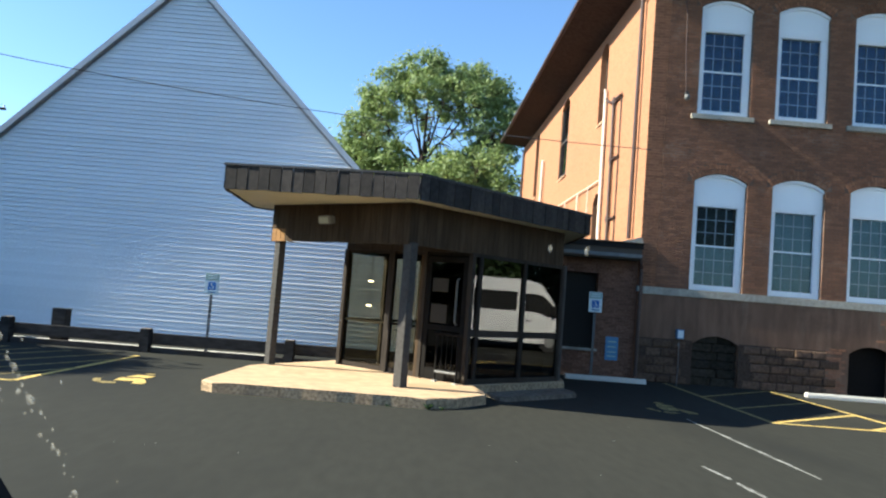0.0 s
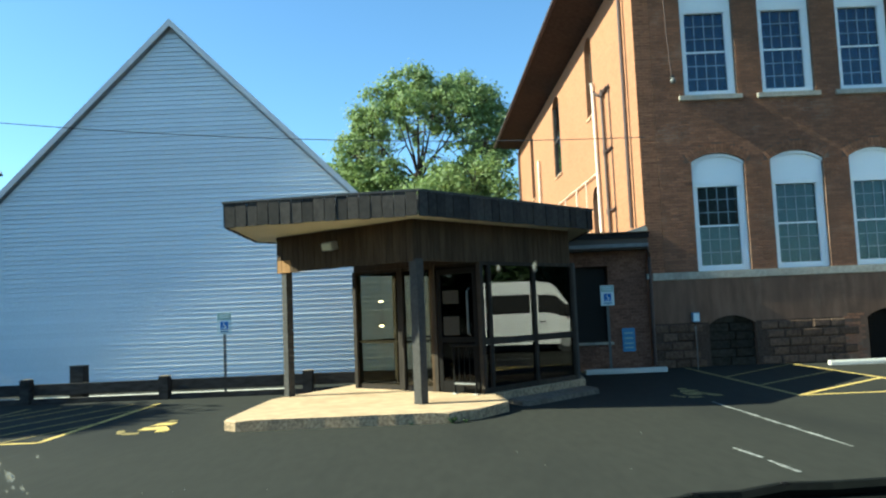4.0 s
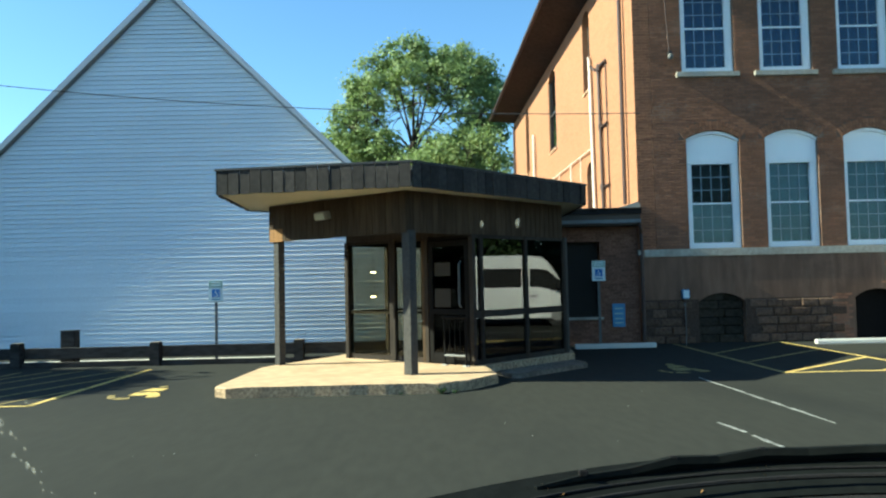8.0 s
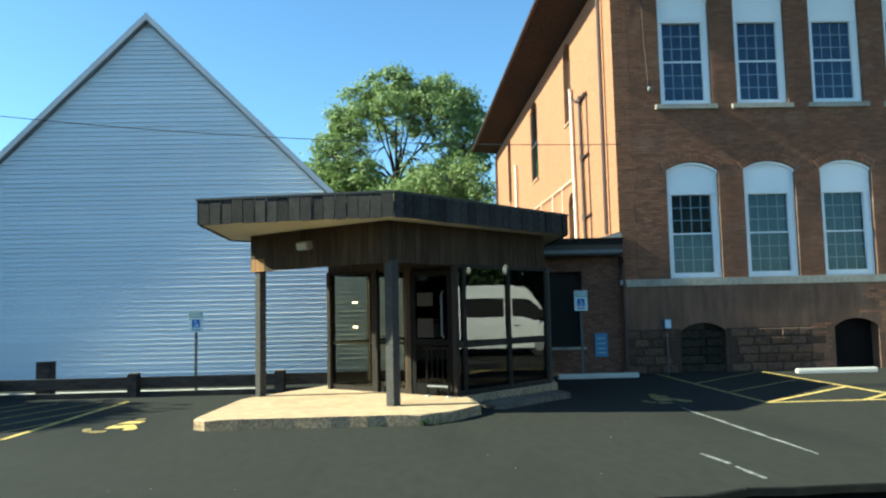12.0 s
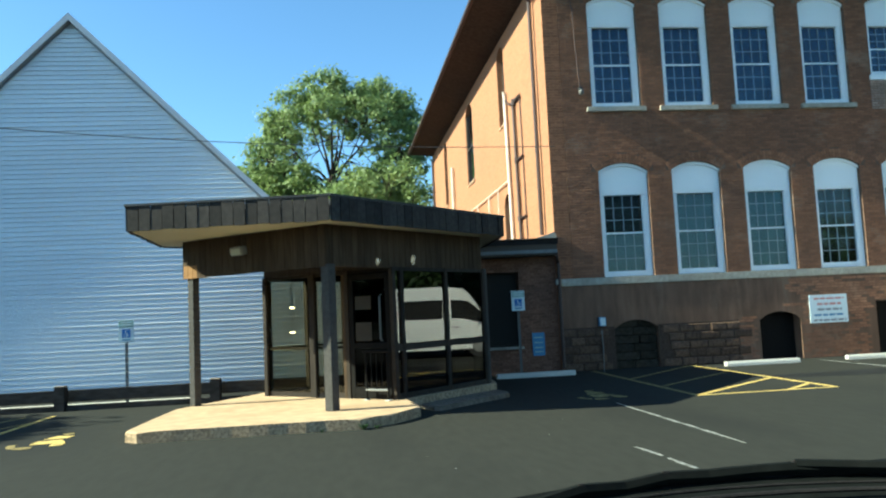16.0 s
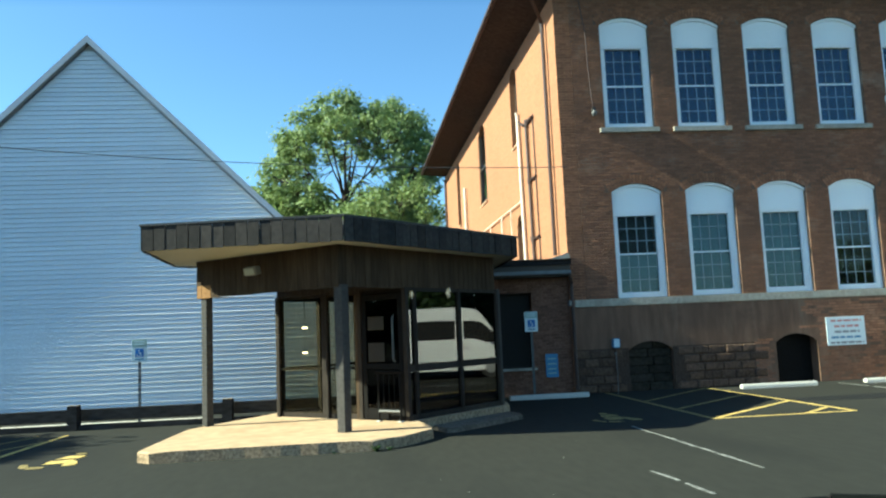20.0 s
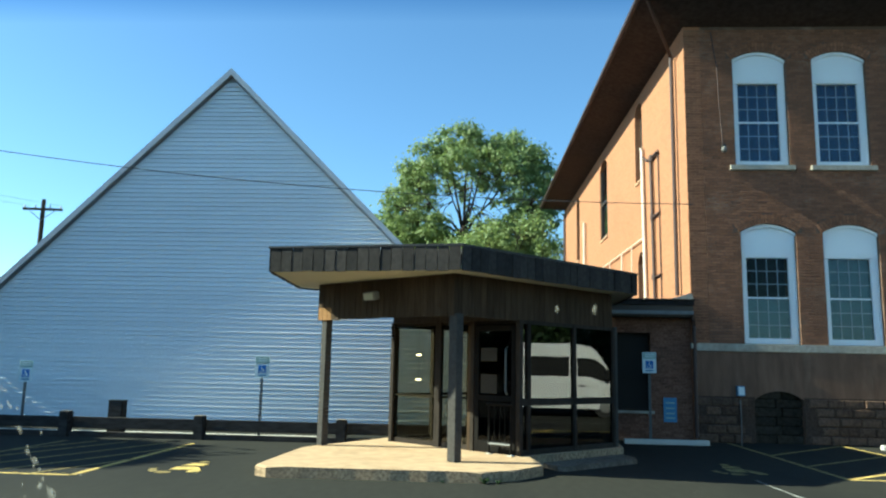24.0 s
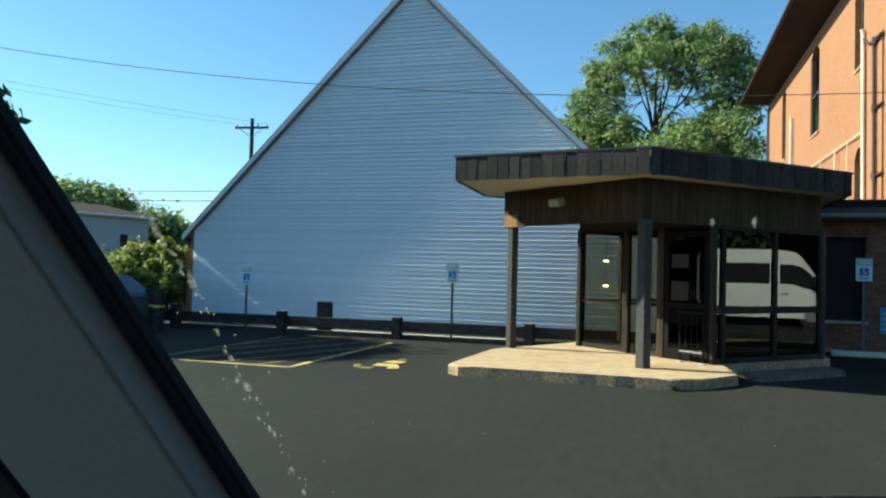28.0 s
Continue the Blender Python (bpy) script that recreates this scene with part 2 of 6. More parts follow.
    "cowl_black": mat("cowl_black", (0.0065, 0.0074, 0.0065), 0.85, grain=0.2, grain_scale=40, stain=0.25, stain_scale=14, stain_to=(0.016, 0.015, 0.014), bump=0.15, bump_scale=60, spec=0.06),
    "yellow_faded": mat("yellow_faded", (0.24, 0.19, 0.075), 0.9, grain=0.35, grain_scale=16, stain=0.95, stain_scale=6.0, stain_to=(0.045, 0.042, 0.034), spec=0.12),
    "rake_grey": mat("rake_grey", (0.50, 0.525, 0.56), 0.7, grain=0.08, stain=0.3, stain_scale=2, stain_to=(0.44, 0.46, 0.49), spec=0.2),
    # brick made darker for the link wall: canopy shade and dirt in one colour
    "shaded_dirty_brick": mat("shaded_dirty_brick", (0.175, 0.095, 0.062), 0.92, per_object=0.22, grain=0.3, grain_scale=22, stain=0.5, stain_scale=1.2, stain_to=(0.075, 0.047, 0.036), bump=0.6, bump_scale=60, spec=0.12),
    "asphalt_shade": mat("asphalt_shade", (0.014, 0.0145, 0.014), 0.85, grain=0.3, grain_scale=30, stain=0.3, stain_scale=2.0, stain_to=(0.03, 0.03, 0.027), bump=0.4, spec=0.15),
    "dried_dirt": mat("dried_dirt", (0.55, 0.52, 0.42), 0.9, grain=0.3, grain_scale=300, spec=0.1),
    "roof_felt": mat("roof_felt", (0.022, 0.020, 0.019), 0.95, grain=0.3, grain_scale=12, stain=0.3, stain_scale=2, stain_to=(0.04, 0.036, 0.032), spec=0.1),
    "link_fascia": mat("link_fascia", (0.19, 0.20, 0.20), 0.7, grain=0.12, grain_scale=9, stain=0.4, stain_scale=2.5, stain_to=(0.06, 0.06, 0.058), spec=0.2),
    "bar_white": mat("bar_white", (0.34, 0.37, 0.40), 0.6, grain=0.05, spec=0.2),
    "frame_dark": mat("frame_dark", (0.075, 0.062, 0.05), 0.7, grain=0.15, spec=0.2),
    "lit_wood_litter": mat("lit_wood_litter", (0.23, 0.125, 0.045), 0.75, grain=0.2, grain_scale=18, stain=0.4, stain_scale=5, stain_to=(0.13, 0.07, 0.03), stretch=(1, 1, 0.2), spec=0.15),
    "sill_tan": mat("sill_tan", (0.50, 0.33, 0.20), 0.9, grain=0.1, stain=0.3, stain_scale=4, stain_to=(0.36, 0.21, 0.12), spec=0.15),
    "joint_dark": mat("joint_dark", (0.066, 0.045, 0.032), 0.97, grain=0.3, grain_scale=16, stain=0.4, stain_scale=2, spec=0.08),
}
M["window_glass"] = glass_mat("window_glass", (0.55, 0.63, 0.72), mirror=0.060, gloss=(0.62, 0.77, 0.95))
M["low_glass"] = glass_mat("low_glass", (0.60, 0.66, 0.66), mirror=0.036, gloss=(0.85, 0.95, 1.0))
# mirror kept weak so that one sash seems to reflect a dark tree
M["dark_reflection_glass"] = glass_mat("dark_reflection_glass", (0.60, 0.64, 0.62), mirror=0.008, gloss=(0.8, 0.95, 1.0))
M["pane_clear"] = glass_mat("pane_clear", (0.68, 0.67, 0.58), mirror=0.016)
M["pane_side"] = glass_mat("pane_side", (0.90, 0.89, 0.85), mirror=0.008)
M["door_pane"] = glass_mat("door_pane", (0.20, 0.19, 0.16), mirror=0.010)
M["door_glass"] = glass_mat("door_glass", (0.24, 0.22, 0.18), mirror=0.072)


def leaf_mat(name, c1, c2):
    m = mat(name, c1, 0.6, grain=0.3, grain_scale=3)
    t = m.node_tree
    b = t.nodes["Principled BSDF"]
    geo, mx, tl, ms = (t.nodes.new("ShaderNode" + k) for k in ("NewGeometry", "Mix", "BsdfTranslucent", "MixShader"))
    mx.data_type = "RGBA"
    mx.inputs[6].default_value, mx.inputs[7].default_value = (*c1, 1), (*c2, 1)
    t.links.new(geo.outputs["Random Per Island"], mx.inputs["Factor"])
    t.links.new(mx.outputs[2], b.inputs["Base Color"])
    t.links.new(mx.outputs[2], tl.inputs[0])
    ms.inputs[0].default_value = 0.42
    t.links.new(b.outputs[0], ms.inputs[1])
    t.links.new(tl.outputs[0], ms.inputs[2])
    t.links.new(ms.outputs[0], t.nodes["Material Output"].inputs[0])
    return m


glow = mat("lamp_glow", (0.8, 0.7, 0.5))
glow.node_tree.nodes["Principled BSDF"].inputs["Emission Color"].default_value = (1.0, 0.72, 0.4, 1)
glow.node_tree.nodes["Principled BSDF"].inputs["Emission Strength"].default_value = 4.0
M["lamp_glow"] = glow
dirt = M["dried_dirt"].node_tree
dirt_mix, dirt_clear = dirt.nodes.new("ShaderNodeMixShader"), dirt.nodes.new("ShaderNodeBsdfTransparent")
dirt_mix.inputs[0].default_value = 0.05
dirt.links.new(dirt_clear.outputs[0], dirt_mix.inputs[1])
dirt_back = dirt.nodes.new("ShaderNodeBsdfTranslucent")
dirt_back.inputs[0].default_value = (0.8, 0.76, 0.62, 1)
dirt.links.new(dirt_back.outputs[0], dirt_mix.inputs[2])
dirt.links.new(dirt_mix.outputs[0], dirt.nodes["Material Output"].inputs[0])
# coursed brickwork of the long side wall, too far off to model brick by brick
sb = M["brick_sunlit"].node_tree
sb_bsdf = sb.nodes["Principled BSDF"]
sb_geo, sb_sep, sb_com, sb_tex, sb_mix = (sb.nodes.new("ShaderNode" + k) for k in ("NewGeometry", "SeparateXYZ", "CombineXYZ", "TexBrick", "Mix"))
sb_tex.inputs["Scale"].default_value = 1.0
sb_tex.inputs["Mortar Size"].default_value, sb_tex.inputs["Brick Width"].default_value, sb_tex.inputs["Row Height"].default_value = 0.007, 0.21, 0.0685
for key, tone in (("Color1", (1.06, 1.04, 1.01, 1)), ("Color2", (0.90, 0.89, 0.88, 1)), ("Mortar", (0.90, 1.05, 1.15, 1))):
    sb_tex.inputs[key].default_value = tone
sb_mix.data_type, sb_mix.blend_type = "RGBA", "MULTIPLY"
sb_mix.inputs["Factor"].default_value = 1.0
sb_from = sb_bsdf.inputs["Base Color"].links[0].from_socket
sb.links.new(sb_geo.outputs["Position"], sb_sep.inputs[0])
sb.links.new(sb_sep.outputs[1], sb_com.inputs[0])
sb.links.new(sb_sep.outputs[2], sb_com.inputs[1])
sb.links.new(sb_com.outputs[0], sb_tex.inputs["Vector"])
sb.links.new(sb_from, sb_mix.inputs[6])
sb.links.new(sb_tex.outputs["Color"], sb_mix.inputs[7])
sb.links.new(sb_mix.outputs[2], sb_bsdf.inputs["Base Color"])
# lime bloom on the front wall's bricks and long runs down the parging, pale and uneven
def bloom(name, stretch, scale, lo, hi, strength, tone):
    t = M[name].node_tree
    b = t.nodes["Principled BSDF"]
    geo, mp, nz, rg, mx = (t.nodes.new("ShaderNode" + k) for k in ("NewGeometry", "Mapping", "TexNoise", "MapRange", "Mix"))
    mp.inputs["Scale"].default_value = stretch
    nz.inputs["Scale"].default_value, nz.inputs["Detail"].default_value, nz.inputs["Roughness"].default_value = scale, 8.0, 0.7
    rg.inputs[1].default_value, rg.inputs[2].default_value, rg.inputs[4].default_value = lo, hi, strength
    mx.data_type = "RGBA"
    mx.inputs[7].default_value = (*tone, 1)
    t.links.new(geo.outputs["Position"], mp.inputs[0])
    t.links.new(mp.outputs[0], nz.inputs["Vector"])
    t.links.new(nz.outputs["Fac"], rg.inputs[0])
    t.links.new(rg.outputs[0], mx.inputs["Factor"])
    t.links.new(b.inputs["Base Color"].links[0].from_socket, mx.inputs[6])
    t.links.new(mx.outputs[2], b.inputs["Base Color"])


bloom("brick", (0.9, 1, 1.6), 1.1, 0.56, 0.74, 0.4, (0.31, 0.21, 0.14))
bloom("brick", (1.6, 1, 0.5), 1.3, 0.55, 0.72, 0.5, (0.095, 0.058, 0.04))
bloom("mortar", (0.9, 1, 1.6), 1.1, 0.54, 0.70, 0.6, (0.36, 0.28, 0.21))
bloom("parge", (1.5, 1, 0.22), 1.2, 0.54, 0.74, 0.5, (0.27, 0.21, 0.15))
bloom("parge", (0.5, 1, 0.9), 1.4, 0.54, 0.70, 0.45, (0.075, 0.050, 0.036))
# tinted band along the windscreen's head: clear below, blue above
band = bpy.data.materials.new("shade_band")
band.use_nodes = True
bt = band.node_tree
bt.nodes.remove(bt.nodes["Principled BSDF"])
b_geo, b_sep, b_map, b_mix, b_clear = (bt.nodes.new("ShaderNode" + k) for k in ("NewGeometry", "SeparateXYZ", "MapRange", "Mix", "BsdfTransparent"))
b_map.inputs[1].default_value, b_map.inputs[2].default_value = 1.756, 1.795
b_mix.data_type = "RGBA"
b_mix.inputs[6].default_value, b_mix.inputs[7].default_value = (1, 1, 1, 1), (0.03, 0.30, 0.60, 1)
bt.links.new(b_geo.outputs["Position"], b_sep.inputs[0])
bt.links.new(b_sep.outputs[2], b_map.inputs[0])
bt.links.new(b_map.outputs[0], b_mix.inputs["Factor"])
bt.links.new(b_mix.outputs[2], b_clear.inputs[0])
bt.links.new(b_clear.outputs[0], bt.nodes["Material Output"].inputs[0])
M["shade_band"] = band
M["leaf"] = leaf_mat("leaf", (0.145, 0.205, 0.058), (0.26, 0.33, 0.11))
M["leaf_dark"] = leaf_mat("leaf_dark", (0.028, 0.055, 0.018), (0.06, 0.10, 0.028))
M["leaf_yellow"] = leaf_mat("leaf_yellow", (0.14, 0.18, 0.03), (0.26, 0.28, 0.05))


# ---- mesh helpers ----
def finish(name, bm, material, smooth=False):
    me = bpy.data.meshes.new(name)
    bm.normal_update()
    bm.to_mesh(me)
    bm.free()
    me.materials.append(M[material])
    if smooth:
        for p in me.polygons:
            p.use_smooth = True
    return me


def part(name, bm, material, parent=None, label="", smooth=False):
    ob = new(name, finish(name, bm, material, smooth))
    ob.parent = parent
    if label:
        ob["label"] = label
    return ob


def thing(name, label, category, group="", kind="", at=(0, 0, 0)):
    ob = new(name)
    ob.location = at
    ob.empty_display_size = 0.2
    return tagged(ob, label, category, group, kind)


def add_box(bm, x0, y0, z0, x1, y1, z1, m=None, bevel=0.0):
    vs = [bm.verts.new(((x0, x1)[i], (y0, y1)[j], (z0, z1)[k])) for i in (0, 1) for j in (0, 1) for k in (0, 1)]
    fs = [bm.faces.new([vs[i] for i in q]) for q in ((0, 1, 3, 2), (4, 6, 7, 5), (0, 4, 5, 1), (2, 3, 7, 6), (0, 2, 6, 4), (1, 5, 7, 3))]
    if bevel:
        es = list({e for f in fs for e in f.edges})
        r = bmesh.ops.bevel(bm, geom=es, offset=bevel, segments=2, affect="EDGES", clamp_overlap=True)
        vs = list({v for f in r["faces"] for v in f.verts} | {v for v in vs if v.is_valid})
    if m is not None:
        bmesh.ops.transform(bm, matrix=m, verts=vs)
    return vs


def box(x0, y0, z0, x1, y1, z1, m=None, bevel=0.0):
    bm = bmesh.new()
    add_box(bm, x0, y0, z0, x1, y1, z1, m, bevel)
    return bm


def add_prism(bm, pts, z0, z1):
    """An upright prism over a polygon of (x, y), given anticlockwise."""
    lo = [bm.verts.new((x, y, z0)) for x, y in pts]
    hi = [bm.verts.new((x, y, z1)) for x, y in pts]
    bm.faces.new(hi)
    bm.faces.new(lo[::-1])
    n = len(pts)
    for i in range(n):
        bm.faces.new((lo[i], lo[(i + 1) % n], hi[(i + 1) % n], hi[i]))


def prism(pts, z0, z1):
    bm = bmesh.new()
    add_prism(bm, pts, z0, z1)
    return bm


def add_slab(bm, pts, y0, y1):
    """A prism along y over a polygon of (x, z)."""
    a = [bm.verts.new((x, y0, z)) for x, z in pts]
    b = [bm.verts.new((x, y1, z)) for x, z in pts]
    bm.faces.new(a)
    bm.faces.new(b[::-1])
    n = len(pts)
    for i in range(n):
        bm.faces.new((a[(i + 1) % n], a[i], b[i], b[(i + 1) % n]))


def slab(pts, y0, y1):
    bm = bmesh.new()
    add_slab(bm, pts, y0, y1)
    bmesh.ops.recalc_face_normals(bm, faces=bm.faces[:])
    return bm


def add_tube(bm, path, radius, sides=8):
    """A round bar through the points of path; radius may be one per point."""
    path = [Vector(p) for p in path]
    rs = radius if isinstance(radius, (list, tuple)) else [radius] * len(path)
    rings = []
    for i, p in enumerate(path):
        d = (path[min(i + 1, len(path) - 1)] - path[max(i - 1, 0)]).normalized()
        u = d.cross(Vector((0, 0, 1)) if abs(d.z) < 0.9 else Vector((1, 0, 0))).normalized()
        v = d.cross(u)
        rings.append([bm.verts.new(p + rs[i] * (u * math.cos(a) + v * math.sin(a))) for a in (2 * math.pi * k / sides for k in range(sides))])
    for a, b in zip(rings, rings[1:]):
        for k in range(sides):
            bm.faces.new((a[k], a[(k + 1) % sides], b[(k + 1) % sides], b[k]))
    bm.faces.new(rings[0][::-1])
    bm.faces.new(rings[-1])


def tube(path, radius, sides=8):
    bm = bmesh.new()
    add_tube(bm, path, radius, sides)
    bmesh.ops.recalc_face_normals(bm, faces=bm.faces[:])
    return bm


def along(p, q, turn=0):
    """A pose at p whose x runs towards q (both on the plan)."""
    return pose(p[0], p[1], 0, 0, 0, math.degrees(math.atan2(q[1] - p[1], q[0] - p[0])) + turn)

# ---- ground ----
bm = bmesh.new()
S = 900.0
vs = [bm.verts.new(p) for p in ((-S, -S, 0), (S, -S, 0), (S, S, 0), (-S, S, 0))]
bm.faces.new(vs)
tagged(part("ground", bm, "asphalt"), "dark grey weathered asphalt of a small parking lot", "ground", kind="structure")


def stripe(parent, p, q, width=0.1, material="yellow", z=0.004):
    d = (Vector(q) - Vector(p))
    n = Vector((-d.y, d.x)).normalized() * width / 2
    p, q = Vector(p), Vector(q)
    pts = [p - n, q - n, q + n, p + n]
    return part("painted_line", prism([(v.x, v.y) for v in pts], 0.0005, z), material, parent)


def aisle(label, x0, x1, y0, y1, hatches, worn):
    t = thing("hatched_aisle_marking", label, "road marking", kind="structure")
    for p, q in (((x0, y0), (x0, y1)), ((x1, y0), (x1, y1)), ((x0, y0), (x1, y0))):
        stripe(t, p, q, 0.09, "yellow_faded" if p[0] == q[0] == x0 else "yellow")
    for i, (p, q) in enumerate(hatches):
        stripe(t, p, q, 0.06 if i in worn else 0.09, "yellow_faded" if i in worn else "yellow", z=0.006)
    return t


aisle("worn yellow hatched access aisle in front of the brick wall", 5.5, 7.95, 12.1, 17.75,
      [((5.5, 15.3), (7.95, 17.75)), ((5.5, 13.65), (7.95, 15.8)), ((5.5, 12.1), (7.95, 14.1)), ((7.1, 12.1), (7.95, 12.85))], (0, 1))
aisle("worn yellow hatched access aisle beside the timber rail", -8.1, -5.6, 10.4, 14.75,
      [((-8.1, 11.2), (-6.9, 14.75)), ((-8.1, 12.9), (-7.5, 14.75)), ((-7.6, 10.4), (-6.1, 14.75)), ((-6.9, 10.4), (-5.6, 14.0)), ((-6.2, 10.4), (-5.6, 12.2))], (0, 1, 2, 3, 4))


def wheelchair_mark(x, y, label, paint="yellow"):
    """The painted access symbol, thick and worn: broken ring, filled seat and back, leg, head; it reads from the lane."""
    t = thing("access_symbol", label, "road marking", kind="structure")
    for a0, a1, r0, r1 in ((190, 238, 0.24, 0.34), (246, 290, 0.22, 0.34)):
        bm = bmesh.new()
        n = 10
        angles = [radians(a0 + (a1 - a0) * k / n) for k in range(n + 1)]
        v = [bm.verts.new((x - 0.03 + r * math.cos(a), y - 0.22 + 1.6 * r * math.sin(a), 0.005)) for a in angles for r in (r0, r1)]
        for k in range(n):
            bm.faces.new((v[2 * k], v[2 * k + 1], v[2 * k + 3], v[2 * k + 2]))
        part("wheel_ring", bm, "yellow_faded", t)
    part("seat_fill", prism([(x - 0.06, y - 0.40), (x + 0.20, y - 0.36), (x + 0.25, y - 0.02), (x - 0.07, y - 0.07)], 0.001, 0.006), paint, t)
    part("back_fill", prism([(x - 0.06, y + 0.06), (x + 0.26, y + 0.10), (x + 0.28, y + 0.33), (x + 0.02, y + 0.37)], 0.001, 0.006), paint, t)
    part("leg", prism([(x + 0.23, y - 0.36), (x + 0.28, y - 0.62), (x + 0.44, y - 0.58), (x + 0.42, y - 0.42), (x + 0.34, y - 0.22), (x + 0.25, y - 0.1)], 0.001, 0.007), paint, t)
    part("head_dot", prism([(x + 0.12 + 0.08 * math.cos(a), y + 0.56 + 0.09 * math.sin(a)) for a in (math.tau * k / 12 for k in range(12))], 0.001, 0.005), "yellow_faded", t)
    return t


wheelchair_mark(-4.5, 11.55, "worn yellow painted access symbol on the asphalt")
wheelchair_mark(4.0, 13.05, "faded yellow access symbol in the canopy's shade", "yellow_faded")
line_rng = random.Random(17)
for p, q, w in (((4.0, 11.75), (4.1, 7.9), 0.058), ((2.95, 8.1), (3.02, 7.55), 0.05), ((3.03, 7.4), (3.09, 6.7), 0.055), ((11.0, 17.3), (11.0, 12.3), 0.1)):
    line = thing("parking_line", "worn white parking bay line painted on asphalt", "road marking", "parking lines", "structure")
    p, q = Vector(p), Vector(q)
    n = max(3, round((q - p).length / 0.16))
    side = Vector((-(q - p).y, (q - p).x)).normalized()
    for k in range(n):
        if line_rng.random() < 0.03:
            continue
        off = side * line_rng.uniform(-0.008, 0.008)
        a, b = p.lerp(q, (k - 0.02 + line_rng.uniform(0, 0.05)) / n) + off, p.lerp(q, (k + 1.02 - line_rng.uniform(0, 0.06)) / n) + off
        stripe(line, a, b, w * line_rng.uniform(0.5, 1.0) * (0.45 + 0.6 * math.sin(math.pi * (k + 0.5) / n)), "white_line")

# thin dark patch laid where a shadow darkens the asphalt
asphalt_shade = part("tar_patch", prism([(7.6, 14.15), (8.6, 13.75), (10.2, 13.6), (10.7, 13.85), (12.4, 13.95), (12.5, 14.35), (10.4, 14.6), (8.4, 14.5)], 0.0003, 0.002), "asphalt_shade")
tagged(asphalt_shade, "dark irregular patch on the asphalt standing in for a shadow", "road patch", kind="structure")

# ---- white gabled building ----
YW = 17.9
GX0, GX1, GEAVE, APEX = -12.68, -0.14, 2.5, (-6.41, 8.75)
SLOPE = (APEX[1] - GEAVE) / (APEX[0] - GX0)
house = thing("gabled_building", "white clapboard gable end of a steep-roofed building", "building")


def gable_span(z):
    if z <= GEAVE:
        return GX0, GX1
    k = (z - GEAVE) / SLOPE
    return GX0 + k, GX1 - k


bm = bmesh.new()
add_slab(bm, [(GX0, -0.3), (GX1, -0.3), (GX1, GEAVE - 0.03), (APEX[0], APEX[1] - 0.06), (GX0, GEAVE - 0.03)], YW + 0.03, YW + 0.25)
bmesh.ops.recalc_face_normals(bm, faces=bm.faces[:])
part("gable_wall", bm, "trim_white", house)
for x0, x1, nm in ((GX0 + 0.0, GX0 + 0.25, "side_wall"), (GX1 - 0.25, GX1, "side_wall")):
    part(nm, box(x0, YW + 0.25, -0.3, x1, 33, GEAVE), "brick", house, "dark red brick side wall")
part("back_wall", box(GX0, 33, -0.3, GX1, 33.3, GEAVE), "trim_white", house)
part("corner_pier", box(GX0 - 0.19, YW + 0.02, -0.3, GX0 - 0.002, YW + 0.3, GEAVE - 0.16), "brick", house, "dark red-brown brick corner")
for s in (-1, 1):
    xe = (GX0 - 0.28) if s < 0 else (GX1 + 0.28)
    ze = GEAVE - 0.28 * SLOPE
    bm = bmesh.new()
    a, b = Vector((xe, 0, ze)), Vector((APEX[0], 0, APEX[1]))
    add_slab(bm, [(a.x, a.z - 0.05), (b.x, b.z - 0.05), (b.x, b.z + 0.11), (a.x, a.z + 0.11)], YW - 0.12, 33.4)
    bmesh.ops.recalc_face_normals(bm, faces=bm.faces[:])
    part("roof", bm, "roof_grey", house, "grey shingled steep roof slope")
    bm = bmesh.new()
    add_slab(bm, [(a.x, a.z - 0.05), (b.x, b.z - 0.06), (b.x, b.z + 0.115), (a.x, a.z + 0.115)], YW - 0.15, YW - 0.122)
    bmesh.ops.recalc_face_normals(bm, faces=bm.faces[:])
    part("rake_board", bm, "rake_grey", house, "grey painted rake board")
part("gutter_end", box(GX0 - 0.36, YW - 0.1, GEAVE - 0.38, GX0 - 0.1, 33.2, GEAVE - 0.26, bevel=0.02), "metal_dark", house)

# lapped boards, one by one: each leans out at its foot
EXPO = 0.1095
board_rng = random.Random(23)
z = 0.2
while z < APEX[1] - 0.25:
    z1 = min(z + EXPO, APEX[1] - 0.22)
    (xa, xb), (xc, xd) = gable_span(z), gable_span(z1)
    ins = 0.0 if z < GEAVE else 0.12
    bm = bmesh.new()
    lo, hi = YW - 0.021 + board_rng.uniform(-0.0015, 0.0015), YW + 0.014
    v = [bm.verts.new(p) for p in ((xa + ins, lo, z), (xb - ins, lo, z), (xd - ins, hi, z1 + 0.006), (xc + ins, hi, z1 + 0.006), (xa + ins, YW + 0.028, z), (xb - ins, YW + 0.028, z), (xd - ins, YW + 0.028, z1), (xc + ins, YW + 0.028, z1))]
    for q in ((0, 1, 2, 3), (4, 5, 1, 0), (0, 3, 7, 4), (1, 5, 6, 2)):
        bm.faces.new([v[i] for i in q])
    part("siding_board", bm, "siding", house)
    z += EXPO
part("foundation", box(GX0 + 0.02, YW - 0.005, -0.3, GX1, YW + 0.029, 0.195), "siding", house)

walk_strip = part("walkway_strip", box(-12.7, 16.38, -0.05, -3.4, 16.78, 0.02, bevel=0.006), "stop_concrete")
tagged(walk_strip, "pale sunlit concrete strip between rail and siding", "pavement", kind="structure")

